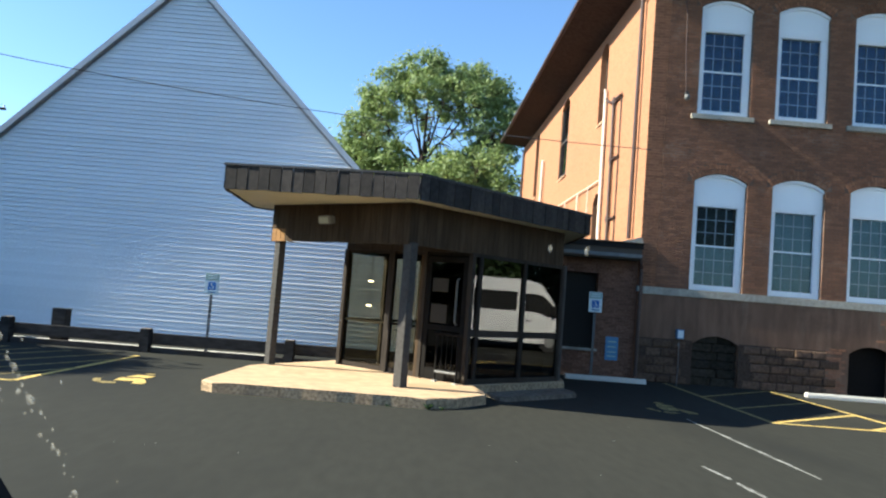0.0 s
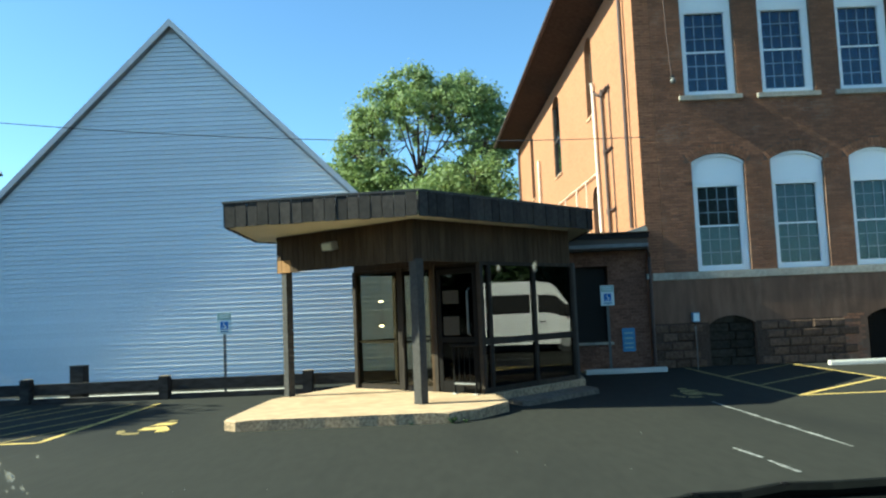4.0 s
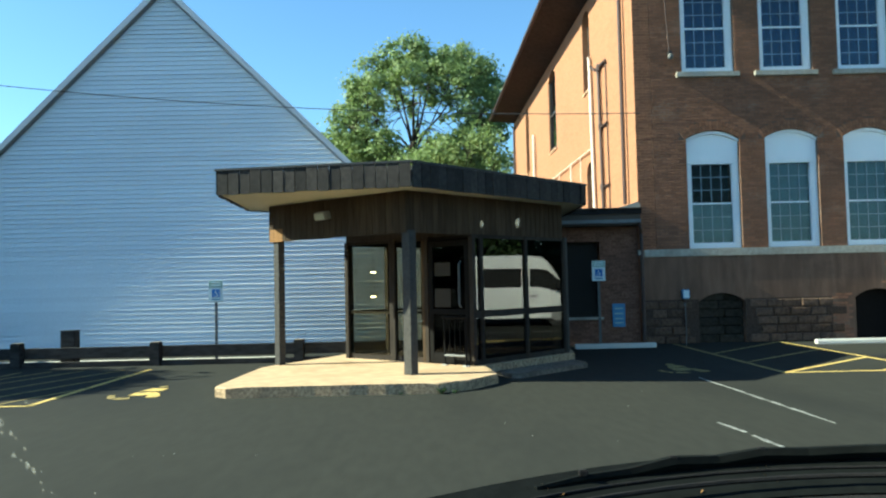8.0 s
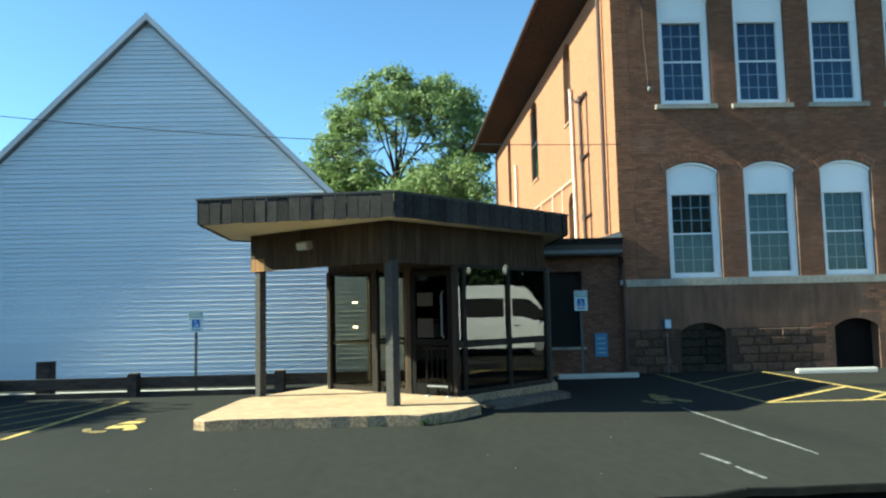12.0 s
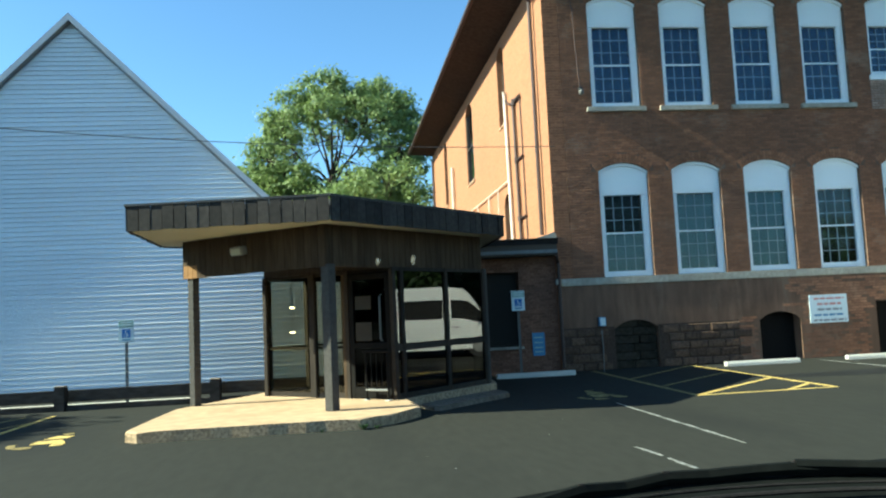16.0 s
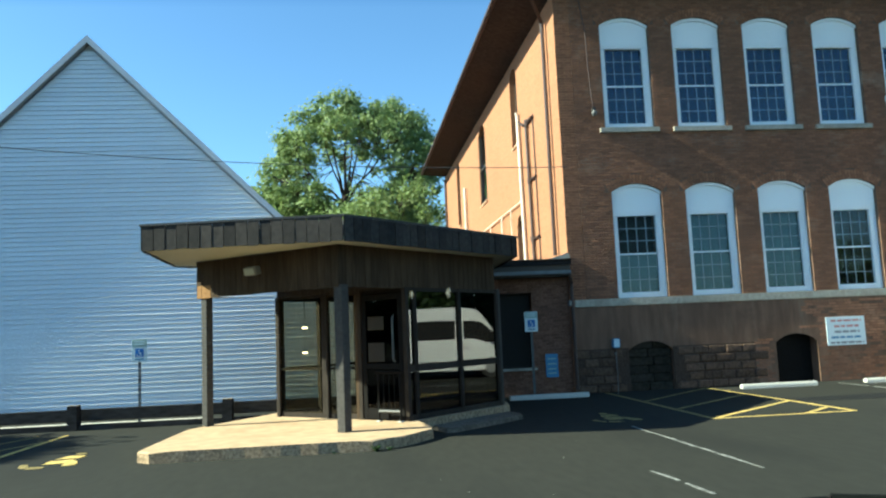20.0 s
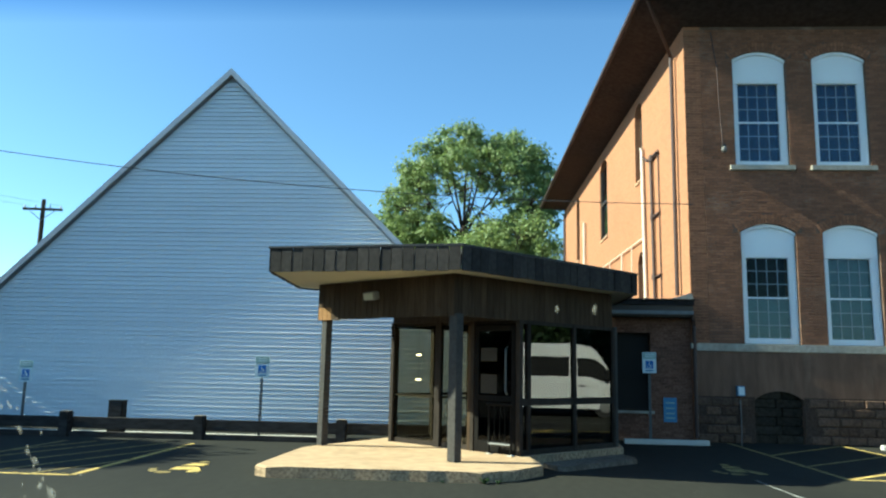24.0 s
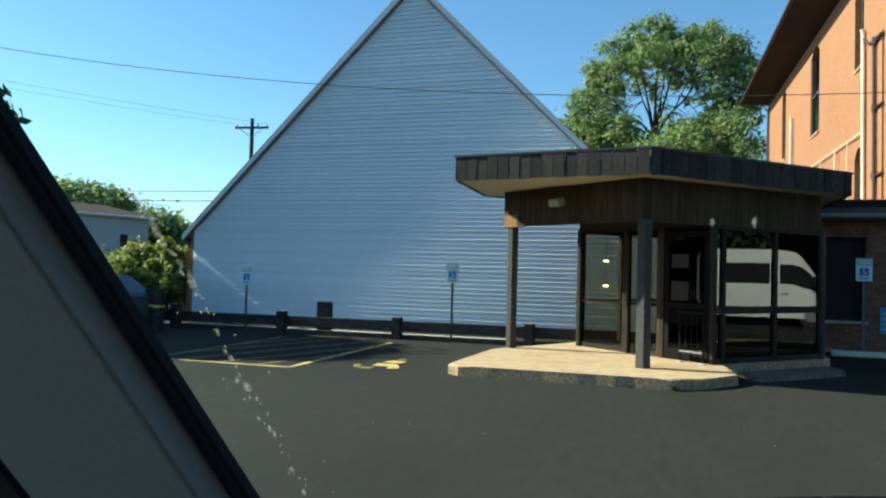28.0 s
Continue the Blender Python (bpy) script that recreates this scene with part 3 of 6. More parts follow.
# ---- brick school building ----
YF, CX = 17.9, 4.8                      # facade plane, near corner
FX1 = 17.0
LEAN = -0.0244                          # the long side wall runs slightly off square
FAR = 40.0
TOP = 10.0
brick_building = thing("brick_building", "two-storey red brick building with arched white windows", "building")
COLS = [6.0 + 1.885 * i for i in range(5)]
WW = 1.27
OPEN = []                               # x0, x1, sill z, spring z, rise
for i, x in enumerate(COLS):
    OPEN.append((x, x + WW, 2.23, 4.85, 0.2))
    OPEN.append((x - 0.04, x - 0.04 + WW, 7.2 if i == 4 else 6.47, 9.14, 0.2))
BASE_OPEN = [(6.15, 7.25, -0.05, 0.97, 0.2), (9.87, 10.95, -0.05, 1.0, 0.2), (13.0, 14.2, -0.05, 1.35, 0.0)]


def arch_z(o, x):
    """Height of the opening's top over x (a segmental arch)."""
    x0, x1, _, sp, rise = o
    if rise == 0:
        return sp
    h = (x1 - x0) / 2
    r = (h * h + rise * rise) / (2 * rise)
    return sp + rise - r + math.sqrt(max(0.0, r * r - (x - (x0 + x1) / 2) ** 2))


def wall_cells(bm, x0, x1, z0, z1, opens, y0, y1):
    """A wall with arched openings, in upright strips."""
    xs = {x0, x1}
    for o in opens:
        xs.update(o[0] + (o[1] - o[0]) * k / 10 for k in range(11))
    xs = sorted(x for x in xs if x0 <= x <= x1)
    for a, b in zip(xs, xs[1:]):
        mid = (a + b) / 2
        spans, lo = [], (z0, z0)
        for o in sorted((o for o in opens if o[0] < mid < o[1]), key=lambda o: o[2]):
            if o[2] > z0:
                spans.append((lo, (o[2], o[2])))
            lo = (arch_z(o, a), arch_z(o, b))
        spans.append((lo, (z1, z1)))
        for (la, lb), (ha, hb) in spans:
            add_slab(bm, [(a, la), (b, lb), (b, hb), (a, ha)], y0, y1)


bm = bmesh.new()
wall_cells(bm, CX + 0.41, FX1, 2.05, TOP, OPEN, YF + 0.012, YF + 0.4)
bmesh.ops.recalc_face_normals(bm, faces=bm.faces[:])
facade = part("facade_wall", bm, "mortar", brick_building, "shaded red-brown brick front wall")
bm = bmesh.new()
wall_cells(bm, CX - 0.004, FX1, -0.2, 2.05, BASE_OPEN, YF - 0.02, YF + 0.01)
bmesh.ops.recalc_face_normals(bm, faces=bm.faces[:])
base_wall = part("basement_wall", bm, "parge", brick_building, "stained brown parged basement wall")


def side_x(y):
    return CX + LEAN * (y - YF)


# side wall, with narrow arched windows, as one leaning strip wall
SIDE_OPEN = [(22.35, 23.3, 7.3, 9.45, 0.3), (28.0, 29.5, 6.55, 9.3, 0.3), (34.9, 35.85, 6.65, 9.35, 0.3), (22.3, 23.2, 3.4, 4.8, 0.3)]
bm = bmesh.new()
wall_cells(bm, YF + 0.012, FAR, -0.2, TOP, SIDE_OPEN, 0.0, 0.4)
bmesh.ops.recalc_face_normals(bm, faces=bm.faces[:])
for v in bm.verts:
    y, d = v.co.x, v.co.y
    v.co.x, v.co.y = side_x(y) + d, y
bmesh.ops.reverse_faces(bm, faces=bm.faces[:])
part("side_wall", bm, "brick_sunlit", brick_building, "sunlit orange-red brick side wall")
for k, o in enumerate(SIDE_OPEN):
    sx = side_x((o[0] + o[1]) / 2)
    deep = 0.02 if k == 1 else 0.16          # the middle one is glazed almost flush, the rest sit back
    wt = thing("narrow_window", "narrow arched window glazed near the wall's face" if k == 1 else "narrow arched window set deep in the side wall", "window", "side wall windows")
    if k < 3:
        part("window_sill", box(sx - 0.05, o[0] - 0.04, o[2] - 0.09, sx + 0.2, o[1] + 0.04, o[2] - 0.004, bevel=0.02), "sill_tan", wt, "tan stone sill")
    for ya, yb, za, zb in ((o[0] + 0.004, o[0] + 0.07, o[2], o[3]), (o[1] - 0.07, o[1] - 0.004, o[2], o[3]), (o[0] + 0.07, o[1] - 0.07, o[2], o[2] + 0.09), (o[0] + 0.07, o[1] - 0.07, (o[2] + o[3]) / 2 - 0.03, (o[2] + o[3]) / 2 + 0.03)):
        part("window_frame", box(sx + deep, ya, za, sx + deep + 0.05, yb, zb), "frame_dark", wt)
    pane = part("pane", box(sx + deep + 0.052, o[0] + 0.01, o[2] + 0.01, sx + deep + 0.058, o[1] - 0.01, o[3] + 0.02), "window_glass", wt)
    pane.visible_shadow = False
    # dark sheet in place of the unlit room behind
    part("window_backing", box(side_x(o[0]) + 0.26, o[0] - 0.1, o[2] - 0.1, side_x(o[0]) + 0.34, o[1] + 0.1, o[3] + 0.4), "unlit_room", brick_building)
for o in BASE_OPEN[:1]:
    for k in range(6):
        part("infill_block", box(o[0] + 0.01 + 0.2 * (k % 2) * 0, YF + 0.07 + 0.012 * (k % 2), 0.0 + k * 0.2, (o[0] + o[1]) / 2 - 0.06 + 0.14 * (k % 2), YF + 0.2, 0.185 + k * 0.2, bevel=0.012), "block_dark", brick_building)
        part("infill_block", box((o[0] + o[1]) / 2 - 0.04 + 0.14 * (k % 2), YF + 0.075 + 0.01 * (k % 3), 0.0 + k * 0.2, o[1] - 0.01, YF + 0.2, 0.185 + k * 0.2, bevel=0.012), "block_dark", brick_building)
for o in BASE_OPEN:
    # near-black sheet: the recess's shade is put into its colour
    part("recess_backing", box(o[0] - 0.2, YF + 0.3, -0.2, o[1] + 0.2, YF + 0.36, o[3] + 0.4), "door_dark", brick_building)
    for xa, xb in ((o[0] - 0.3, o[0]), (o[1], o[1] + 0.3)):
        part("recess_reveal", box(xa, YF + 0.012, -0.2, xb, YF + 0.3, o[3] + 0.25), "parge", brick_building)
    part("recess_head", box(o[0] - 0.1, YF + 0.012, o[3] + 0.25, o[1] + 0.1, YF + 0.3, o[3] + 0.5), "parge", brick_building)
part("back_wall", box(side_x(FAR), FAR, -0.2, FX1, FAR + 0.4, TOP), "brick_sunlit", brick_building)
part("end_wall", box(FX1, YF, -0.2, FX1 + 0.4, FAR + 0.4, TOP), "brick_sunlit", brick_building)

# eaves and hipped roof
EO = 1.15
ring_w = [(CX, YF), (FX1 + 0.4, YF), (FX1 + 0.4, FAR), (side_x(FAR), FAR)]
ring_o = [(CX - EO, YF - EO), (FX1 + 0.4 + EO, YF - EO), (FX1 + 0.4 + EO, FAR + EO), (side_x(FAR) - EO, FAR + EO)]
ridge = [(11.0, 25.0), (11.0, 34.0)]
bm = bmesh.new()
a = [bm.verts.new((x, y, TOP - 0.03)) for x, y in ring_w]
b = [bm.verts.new((x, y, TOP + 0.33)) for x, y in ring_o]
for i in range(4):
    bm.faces.new((a[i], b[i], b[(i + 1) % 4], a[(i + 1) % 4]))
bmesh.ops.recalc_face_normals(bm, faces=bm.faces[:])
part("soffit", bm, "eave_brown", brick_building, "brown boarded eaves soffit")
bm = bmesh.new()
c = [bm.verts.new((x, y, TOP + 0.335)) for x, y in ring_o]
d = [bm.verts.new((x, y, TOP + 0.5)) for x, y in ring_o]
e = [bm.verts.new((x, y, TOP + 5.0)) for x, y in ridge]
for i in range(4):
    bm.faces.new((c[i], c[(i + 1) % 4], d[(i + 1) % 4], d[i]))
bm.faces.new((d[0], d[1], e[0]))
bm.faces.new((d[1], d[2], e[1], e[0]))
bm.faces.new((d[2], d[3], e[1]))
bm.faces.new((d[3], d[0], e[0], e[1]))
part("roof", bm, "roof_grey", brick_building)
for i in (3,):
    p, q = ring_o[3], ring_o[0]
    part("gutter", tube([(p[0] - 0.05, p[1], TOP + 0.40), (q[0] - 0.05, q[1], TOP + 0.40)], 0.07), "pipe_brown", brick_building, "brown eaves gutter")
part("gutter", tube([(ring_o[0][0] - 0.05, ring_o[0][1] - 0.05, TOP + 0.40), (ring_o[1][0], ring_o[1][1] - 0.05, TOP + 0.40)], 0.07), "pipe_brown", brick_building)
part("downspout", tube([(CX - EO + 0.05, YF - EO + 0.2, TOP + 0.3), (CX - 0.12, YF + 0.75, TOP - 0.5), (CX - 0.12, YF + 0.75, 3.4)], 0.052), "pipe_brown", brick_building, "brown downspout near the corner")

# stone belt and sills
part("stone_belt", box(CX + 0.1, YF - 0.05, 2.05, FX1, YF + 0.3, 2.228, bevel=0.012), "stone", brick_building, "weathered grey stone belt course")
for i, x in enumerate(COLS):
    if i == 4:
        part("window_sill", box(x - 0.1, YF - 0.05, 7.06, x + WW + 0.02, YF + 0.1, 7.195, bevel=0.01), "window_white", brick_building)
    else:
        part("window_sill", box(x - 0.19, YF - 0.07, 6.345, x + WW + 0.06, YF + 0.12, 6.465, bevel=0.012), "stone", brick_building, "grey stone window sill")


def sash_window(x0, x1, z0, spring, glass_top, rise, upper, blind):
    """A tall white double-hung window under an arched white panel, with glazing bars."""
    t = thing("sash_window", "tall white double-hung window with small panes under an arched panel", "window", "arched facade windows")
    o = (x0, x1, z0, spring, rise)
    yg = YF + 0.22
    # jamb lining
    for a, b in ((x0 + 0.002, x0 + 0.03), (x1 - 0.03, x1 - 0.002)):
        part("jamb", box(a, YF + 0.115, z0 + 0.002, b, YF + 0.38, spring), "window_white", t)
    # arched head panel
    n = 10
    pts = [(x0 + 0.004, glass_top + 0.02), (x1 - 0.004, glass_top + 0.02)] + [(x1 - 0.004 - (x1 - x0 - 0.008) * k / n, arch_z(o, x1 - 0.004 - (x1 - x0 - 0.008) * k / n) - 0.006) for k in range(n + 1)]
    part("arched_panel", slab(pts, yg - 0.10, yg - 0.02), "window_white", t, "plain white arched panel above the sashes")
    pts2 = [(x0 + (x1 - x0) * k / n, arch_z(o, x0 + (x1 - x0) * k / n) - 0.004) for k in range(n + 1)]
    pts2 += [(x, z - 0.07) for x, z in pts2[::-1]]
    part("arch_trim", slab(pts2, yg - 0.16, yg - 0.101), "window_white", t)
    fx0, fx1, fz0 = x0 + 0.03, x1 - 0.03, z0 + 0.01
    for q in ((fx0, fz0, fx0 + 0.12, glass_top), (fx1 - 0.12, fz0, fx1, glass_top), (fx0 + 0.12, fz0, fx1 - 0.12, fz0 + 0.13), (fx0 + 0.0, glass_top - 0.04, fx1, glass_top + 0.05)):
        part("window_frame", box(q[0], yg - 0.07 - (0.02 if q[3] == glass_top + 0.05 else 0), q[1], q[2], yg + 0.03, q[3], bevel=0.006), "window_white", t)
    gx0, gx1, gz0, gz1 = fx0 + 0.12, fx1 - 0.12, fz0 + 0.13, glass_top - 0.04
    zm = (gz0 + gz1) / 2
    part("meeting_rail", box(gx0, yg - 0.03, zm - 0.019, gx1, yg + 0.02, zm + 0.019), "window_white", t)
    for s, (a, b) in enumerate(((gz0, zm - 0.019), (zm + 0.019, gz1))):
        sash = part("pane", box(gx0, yg + (0.0 if s == 0 else 0.012), a, gx1, yg + (0.005 if s == 0 else 0.017), b), "window_glass" if upper else "dark_reflection_glass" if blind == 3 and s == 1 else "low_glass", t)
        sash.visible_shadow = False
        for k in range(1, 4):
            xb = gx0 + (gx1 - gx0) * k / 4
            part("glazing_bar", box(xb - 0.008, yg - 0.012, a, xb + 0.008, yg - 0.001, b), "bar_white", sash)
        for k in range(1, 3):
            zb = a + (b - a) * k / 3
            part("glazing_bar", box(gx0, yg - 0.011, zb - 0.008, gx1, yg - 0.002, zb + 0.008), "bar_white", sash)
    # dark sheet paints the room's shade behind the sashes
    part("dark_interior", box(x0 + 0.03, yg + 0.5, z0, x1 - 0.03, yg + 0.55, spring), "unlit_room", t)
    if blind:
        part("blind", box(gx0 - 0.05, yg + 0.1, gz0 if blind != 2 else zm, gx1 + 0.05, yg + 0.105, gz1 if blind != 3 else zm), "blind", t, "pale roller blind behind the glass")
    return t


for i, x in enumerate(COLS):
    sash_window(x, x + WW, 2.23, 4.85, 4.30, 0.2, False, (3, 1, 1, 0, 1)[i])
    sash_window(x - 0.04, x - 0.04 + WW, 7.2 if i == 4 else 6.47, 9.14, 8.60, 0.2, True, 0)

# ---- canopy and glazed porch ----
PM, PL, PA = Vector((-0.47, 11.68)), Vector((-2.88, 13.57)), Vector((-1.74, 14.65))
U = (PM - PL).normalized()
V = Vector((math.cos(radians(45.5)), math.sin(radians(45.5))))
PB = PM + V * 1.5
PC = PM + V * 4.12
ZP, ZB, ZS, ZT = 0.15, 2.36, 3.0, 3.36          # platform, beam foot, soffit, roof top
ROOF = [(-3.37, 11.66), (-0.36, 11.17), (2.84, 14.42), (2.84, 17.5), (1.9, 17.5), (-0.4, 16.35), (-3.52, 14.3)]
canopy = thing("entrance_canopy", "dark brown flat-roofed entrance canopy with a beige soffit", "canopy", at=(0, 0, 0))
part("soffit", prism(ROOF, ZS, ZS + 0.06), "soffit", canopy, "beige painted soffit")
inner = [(x + (0.0 - x) * 0.02, y + (14.3 - y) * 0.02) for x, y in ROOF]
part("roof_deck", prism(inner, ZS + 0.064, ZT - 0.05), "roof_grey", canopy)
rnd = random.Random(4)
for i in range(len(ROOF)):
    p, q = Vector(ROOF[i]), Vector(ROOF[(i + 1) % len(ROOF)])
    length = (q - p).length
    n = max(1, round(length / 0.18))
    m = along(p, q)
    for k in range(n):
        w = length / n
        tilt = rnd.uniform(-0.006, 0.012)
        bm = bmesh.new()
        add_box(bm, k * w + 0.006, -0.03 - tilt, ZS - 0.02 + rnd.uniform(-0.008, 0.006), (k + 1) * w - 0.006, 0.0 - tilt, ZT - 0.01, m)
        part("fascia_panel", bm, "fascia", canopy)
    part("drip_edge", box(-0.03, -0.045, ZT - 0.012, length + 0.03, 0.02, ZT + 0.02, m), "metal_dark", canopy)
# boarded beam over the posts; it runs a little past the outer one
for p, q in ((PL - U * 0.16, PM), (PM, PC)):
    length = (q - p).length
    m = along(p, q)
    part("beam", box(0.0, 0.012, ZB, length, 0.12, ZS, m), "brown_dark", canopy)
    n = round(length / 0.14)
    for k in range(n):
        w = length / n
        part("cladding_board", box(k * w + 0.004, -0.012, ZB - 0.01 - rnd.uniform(0, 0.008), (k + 1) * w - 0.004, 0.01, ZS - 0.003, m), "plywood", canopy)
# thin orange boards: sunlight on the beam's outer foot, put into the colour
for k in range(3):
    part("foot_board", box(0.004 + 0.115 * k, -0.017, ZB - 0.014, 0.115 * k + 0.111, -0.0125, ZB + 0.21, along(PL - U * 0.16, PM)), "lit_wood_litter", canopy, "orange board end with the sunlight put in its colour")
part("beam_end", box(-0.02, -0.012, ZB - 0.012, -0.002, 0.13, ZS - 0.003, along(PL - U * 0.16, PM)), "plywood", canopy, "sunlit end board of the beam")
for p, s in ((PL, 0.14), (PM, 0.16), (PA, 0.1), (PC, 0.12)):
    ang = math.degrees(math.atan2(U.y, U.x))
    ob = part("post", box(-s / 2, -s / 2, ZP, s / 2, s / 2, ZB + 0.02, pose(p.x + 0.03, p.y + 0.08, 0, 0, 0, ang), bevel=0.008), "post_paint", canopy, "dark brown square post")

# porch walls
porch = thing("glazed_porch", "dark framed glazed entrance porch under the canopy", "porch")


def glazed(p, q, bays, glass="door_glass"):
    """Framed panes from p to q; bays are fractions of the length."""
    length = (q - p).length
    m = along(p, q)
    xs = [0.0, *[b * length for b in bays], length]
    mid = (ZP + 0.80, ZP + 0.915) if glass == "door_glass" else (ZP + 0.855, ZP + 0.9)
    for x in xs:
        part("mullion", box(x - 0.035, -0.04, ZP, x + 0.035, 0.05, ZB, m), "brown_dark", porch)
    for i, (a, b) in enumerate(zip(xs, xs[1:])):
        for z0, z1 in ((ZP, ZP + 0.09), mid, (ZB - 0.06, ZB)):
            part("rail", box(a + 0.036, 0.012 if glass != "door_glass" else -0.03, z0, b - 0.036, 0.05 if glass != "door_glass" else -0.002, z1, m), "brown_dark", porch)
        ob = part("pane", box(a + 0.036, 0.0, ZP + 0.09, b - 0.036, 0.008, ZB - 0.06, m), glass, porch)
        ob.visible_shadow = False


glazed(PA, PB, (0.385, 0.405, 0.67), "pane_clear")
glazed(PB, PC, (0.08, 0.55,))
PD = PA + V * 2.05                      # rear corner of the glazed part
glazed(PA, PD, (0.5,), "pane_side")
part("back_wall", box(0, 0, 0, 3.4, 0.1, ZS, along(PD, (2.75, 17.8))), "brown_dark", porch)
for p, q in ((PA, PB), (PA, PD)):
    part("header", box(0.0, -0.03, ZB + 0.002, (q - p).length, 0.04, ZS - 0.004, along(p, q)), "brown_dark", porch)
part("side_wall", box(0, 0, 0, 3.1, 0.1, ZS, along(PC, (2.75, 17.9))), "brown_dark", porch)
part("floor", prism([(PA.x, PA.y), (PB.x, PB.y), (PC.x, PC.y), (2.6, 17.0), (PD.x, PD.y)], 0.1, ZP + 0.005), "brown_dark", porch, "dark matted porch floor")

# concrete island
island = thing("concrete_island", "sunlit cream concrete entrance platform with a worn kerb", "pavement", kind="structure")
ISL = [(-3.2, 10.85), (-3.0, 10.68), (-0.02, 10.68), (0.42, 10.94), (0.88, 11.6), (0.86, 12.2), (0.72, 12.72), (2.6, 14.6), (2.75, 16.9), (-1.2, 16.9), (-2.0, 15.2), (-3.1, 13.3)]
kerb_rng = random.Random(8)
worn_edge = []
for (xa, ya), (xb, yb) in zip(ISL, ISL[1:] + ISL[:1]):
    n = max(1, round(math.hypot(xb - xa, yb - ya) / 0.24))
    worn_edge += [(xa + (xb - xa) * k / n + kerb_rng.uniform(-0.006, 0.006), ya + (yb - ya) * k / n + kerb_rng.uniform(-0.006, 0.006)) for k in range(n)]
bm = prism(worn_edge, -0.1, 0.15)
bmesh.ops.bevel(bm, geom=[e for e in bm.edges if e.verts[0].co.z > 0.1 and e.verts[1].co.z > 0.1], offset=0.022, segments=1, affect="EDGES")
slab_ob = part("slab", bm, "concrete", island)
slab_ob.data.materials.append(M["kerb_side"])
# faces that don't look upward take the darker, coarser kerb_side colour
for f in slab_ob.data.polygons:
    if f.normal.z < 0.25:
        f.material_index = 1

step = prism([(1.15, 12.15), (1.3, 12.15), (2.62, 13.45), (2.66, 13.75), (2.5, 14.2), (0.95, 12.6)], -0.1, 0.075)
bmesh.ops.bevel(step, geom=[e for e in step.edges if e.verts[0].co.z > 0.05 and e.verts[1].co.z > 0.05], offset=0.02, segments=2, affect="EDGES")
part("side_step", step, "step_grey", island, "low grey concrete step along the panes")

# ---- link building between porch and brick building ----
link = thing("link_building", "low flat-roofed brick link with a pale gutter", "building")
LINK_WALLS = []
for x0, z0, x1, z1, nm in ((2.7, -0.2, 3.07, 2.99, "wall_pier"), (3.86, -0.2, CX, 2.99, "wall_pier"), (3.07, -0.2, 3.86, 0.62, "wall_apron"), (3.07, 2.45, 3.86, 2.99, "wall_head")):
    pier = part(nm, box(x0, YF + 0.1, z0, x1, YF + 0.4, z1), "shaded_dirty_brick", link, "red-brown brick wall darkened for shade and dirt")
    LINK_WALLS.append((pier, x0, z0, x1, z1))
part("window_sill", box(3.02, YF + 0.04, 0.60, 3.92, YF + 0.16, 0.66, bevel=0.008), "stone", link, "grey stone sill")
# dark sheet for the shade inside the link's window
part("window_recess", box(3.0, YF + 0.3, 0.5, 3.95, YF + 0.36, 2.5), "unlit_room", link)
part("window_frame", box(3.07, YF + 0.16, 0.62, 3.86, YF + 0.22, 0.70), "brown_dark", link)
part("roof", prism([(2.5, YF - 0.35), (CX - 0.02, YF - 0.35), (CX - 0.04, YF + 0.1), (CX - 0.12, 23.5), (-0.2, 23.5), (-0.2, 17.55), (2.5, 17.55)], 3.07, 3.18), "roof_felt", link, "dark felted flat roof edge")
part("roof_lip", tube([(2.5, YF - 0.37, 3.19), (CX - 0.02, YF - 0.37, 3.19)], 0.022), "roof_felt", link)
part("fascia_board", box(2.5, YF - 0.30, 2.80, CX - 0.04, YF - 0.262, 3.068), "frame_dark", link, "dark painted fascia board")
part("soffit", box(2.5, YF - 0.26, 2.80, CX - 0.04, YF + 0.095, 2.83), "roof_felt", link)
gutter_profile = [(-0.42, 2.93), (-0.40, 2.93), (-0.39, 2.87), (-0.32, 2.87), (-0.32, 2.85), (-0.40, 2.85)]
bm = bmesh.new()
ends = [[bm.verts.new((x, YF + u, z)) for u, z in gutter_profile] for x in (2.55, CX - 0.06)]
for k in range(6):
    bm.faces.new((ends[0][k], ends[0][(k + 1) % 6], ends[1][(k + 1) % 6], ends[1][k]))
bm.faces.new(ends[0])
bm.faces.new(ends[1][::-1])
bmesh.ops.recalc_face_normals(bm, faces=bm.faces[:])
part("gutter", bm, "link_fascia", link, "pale metal gutter")
part("downpipe", tube([(CX - 0.08, YF - 0.36, 2.86), (CX - 0.06, YF - 0.33, 2.76), (CX + 0.03, YF - 0.08, 2.62), (CX + 0.03, YF - 0.08, 0.1)], 0.038), "pipe_brown", link, "dark downpipe in the corner")
part("back_wall", box(-0.2, 23.2, -0.2, CX - 0.2, 23.5, 3.05), "brick", link)

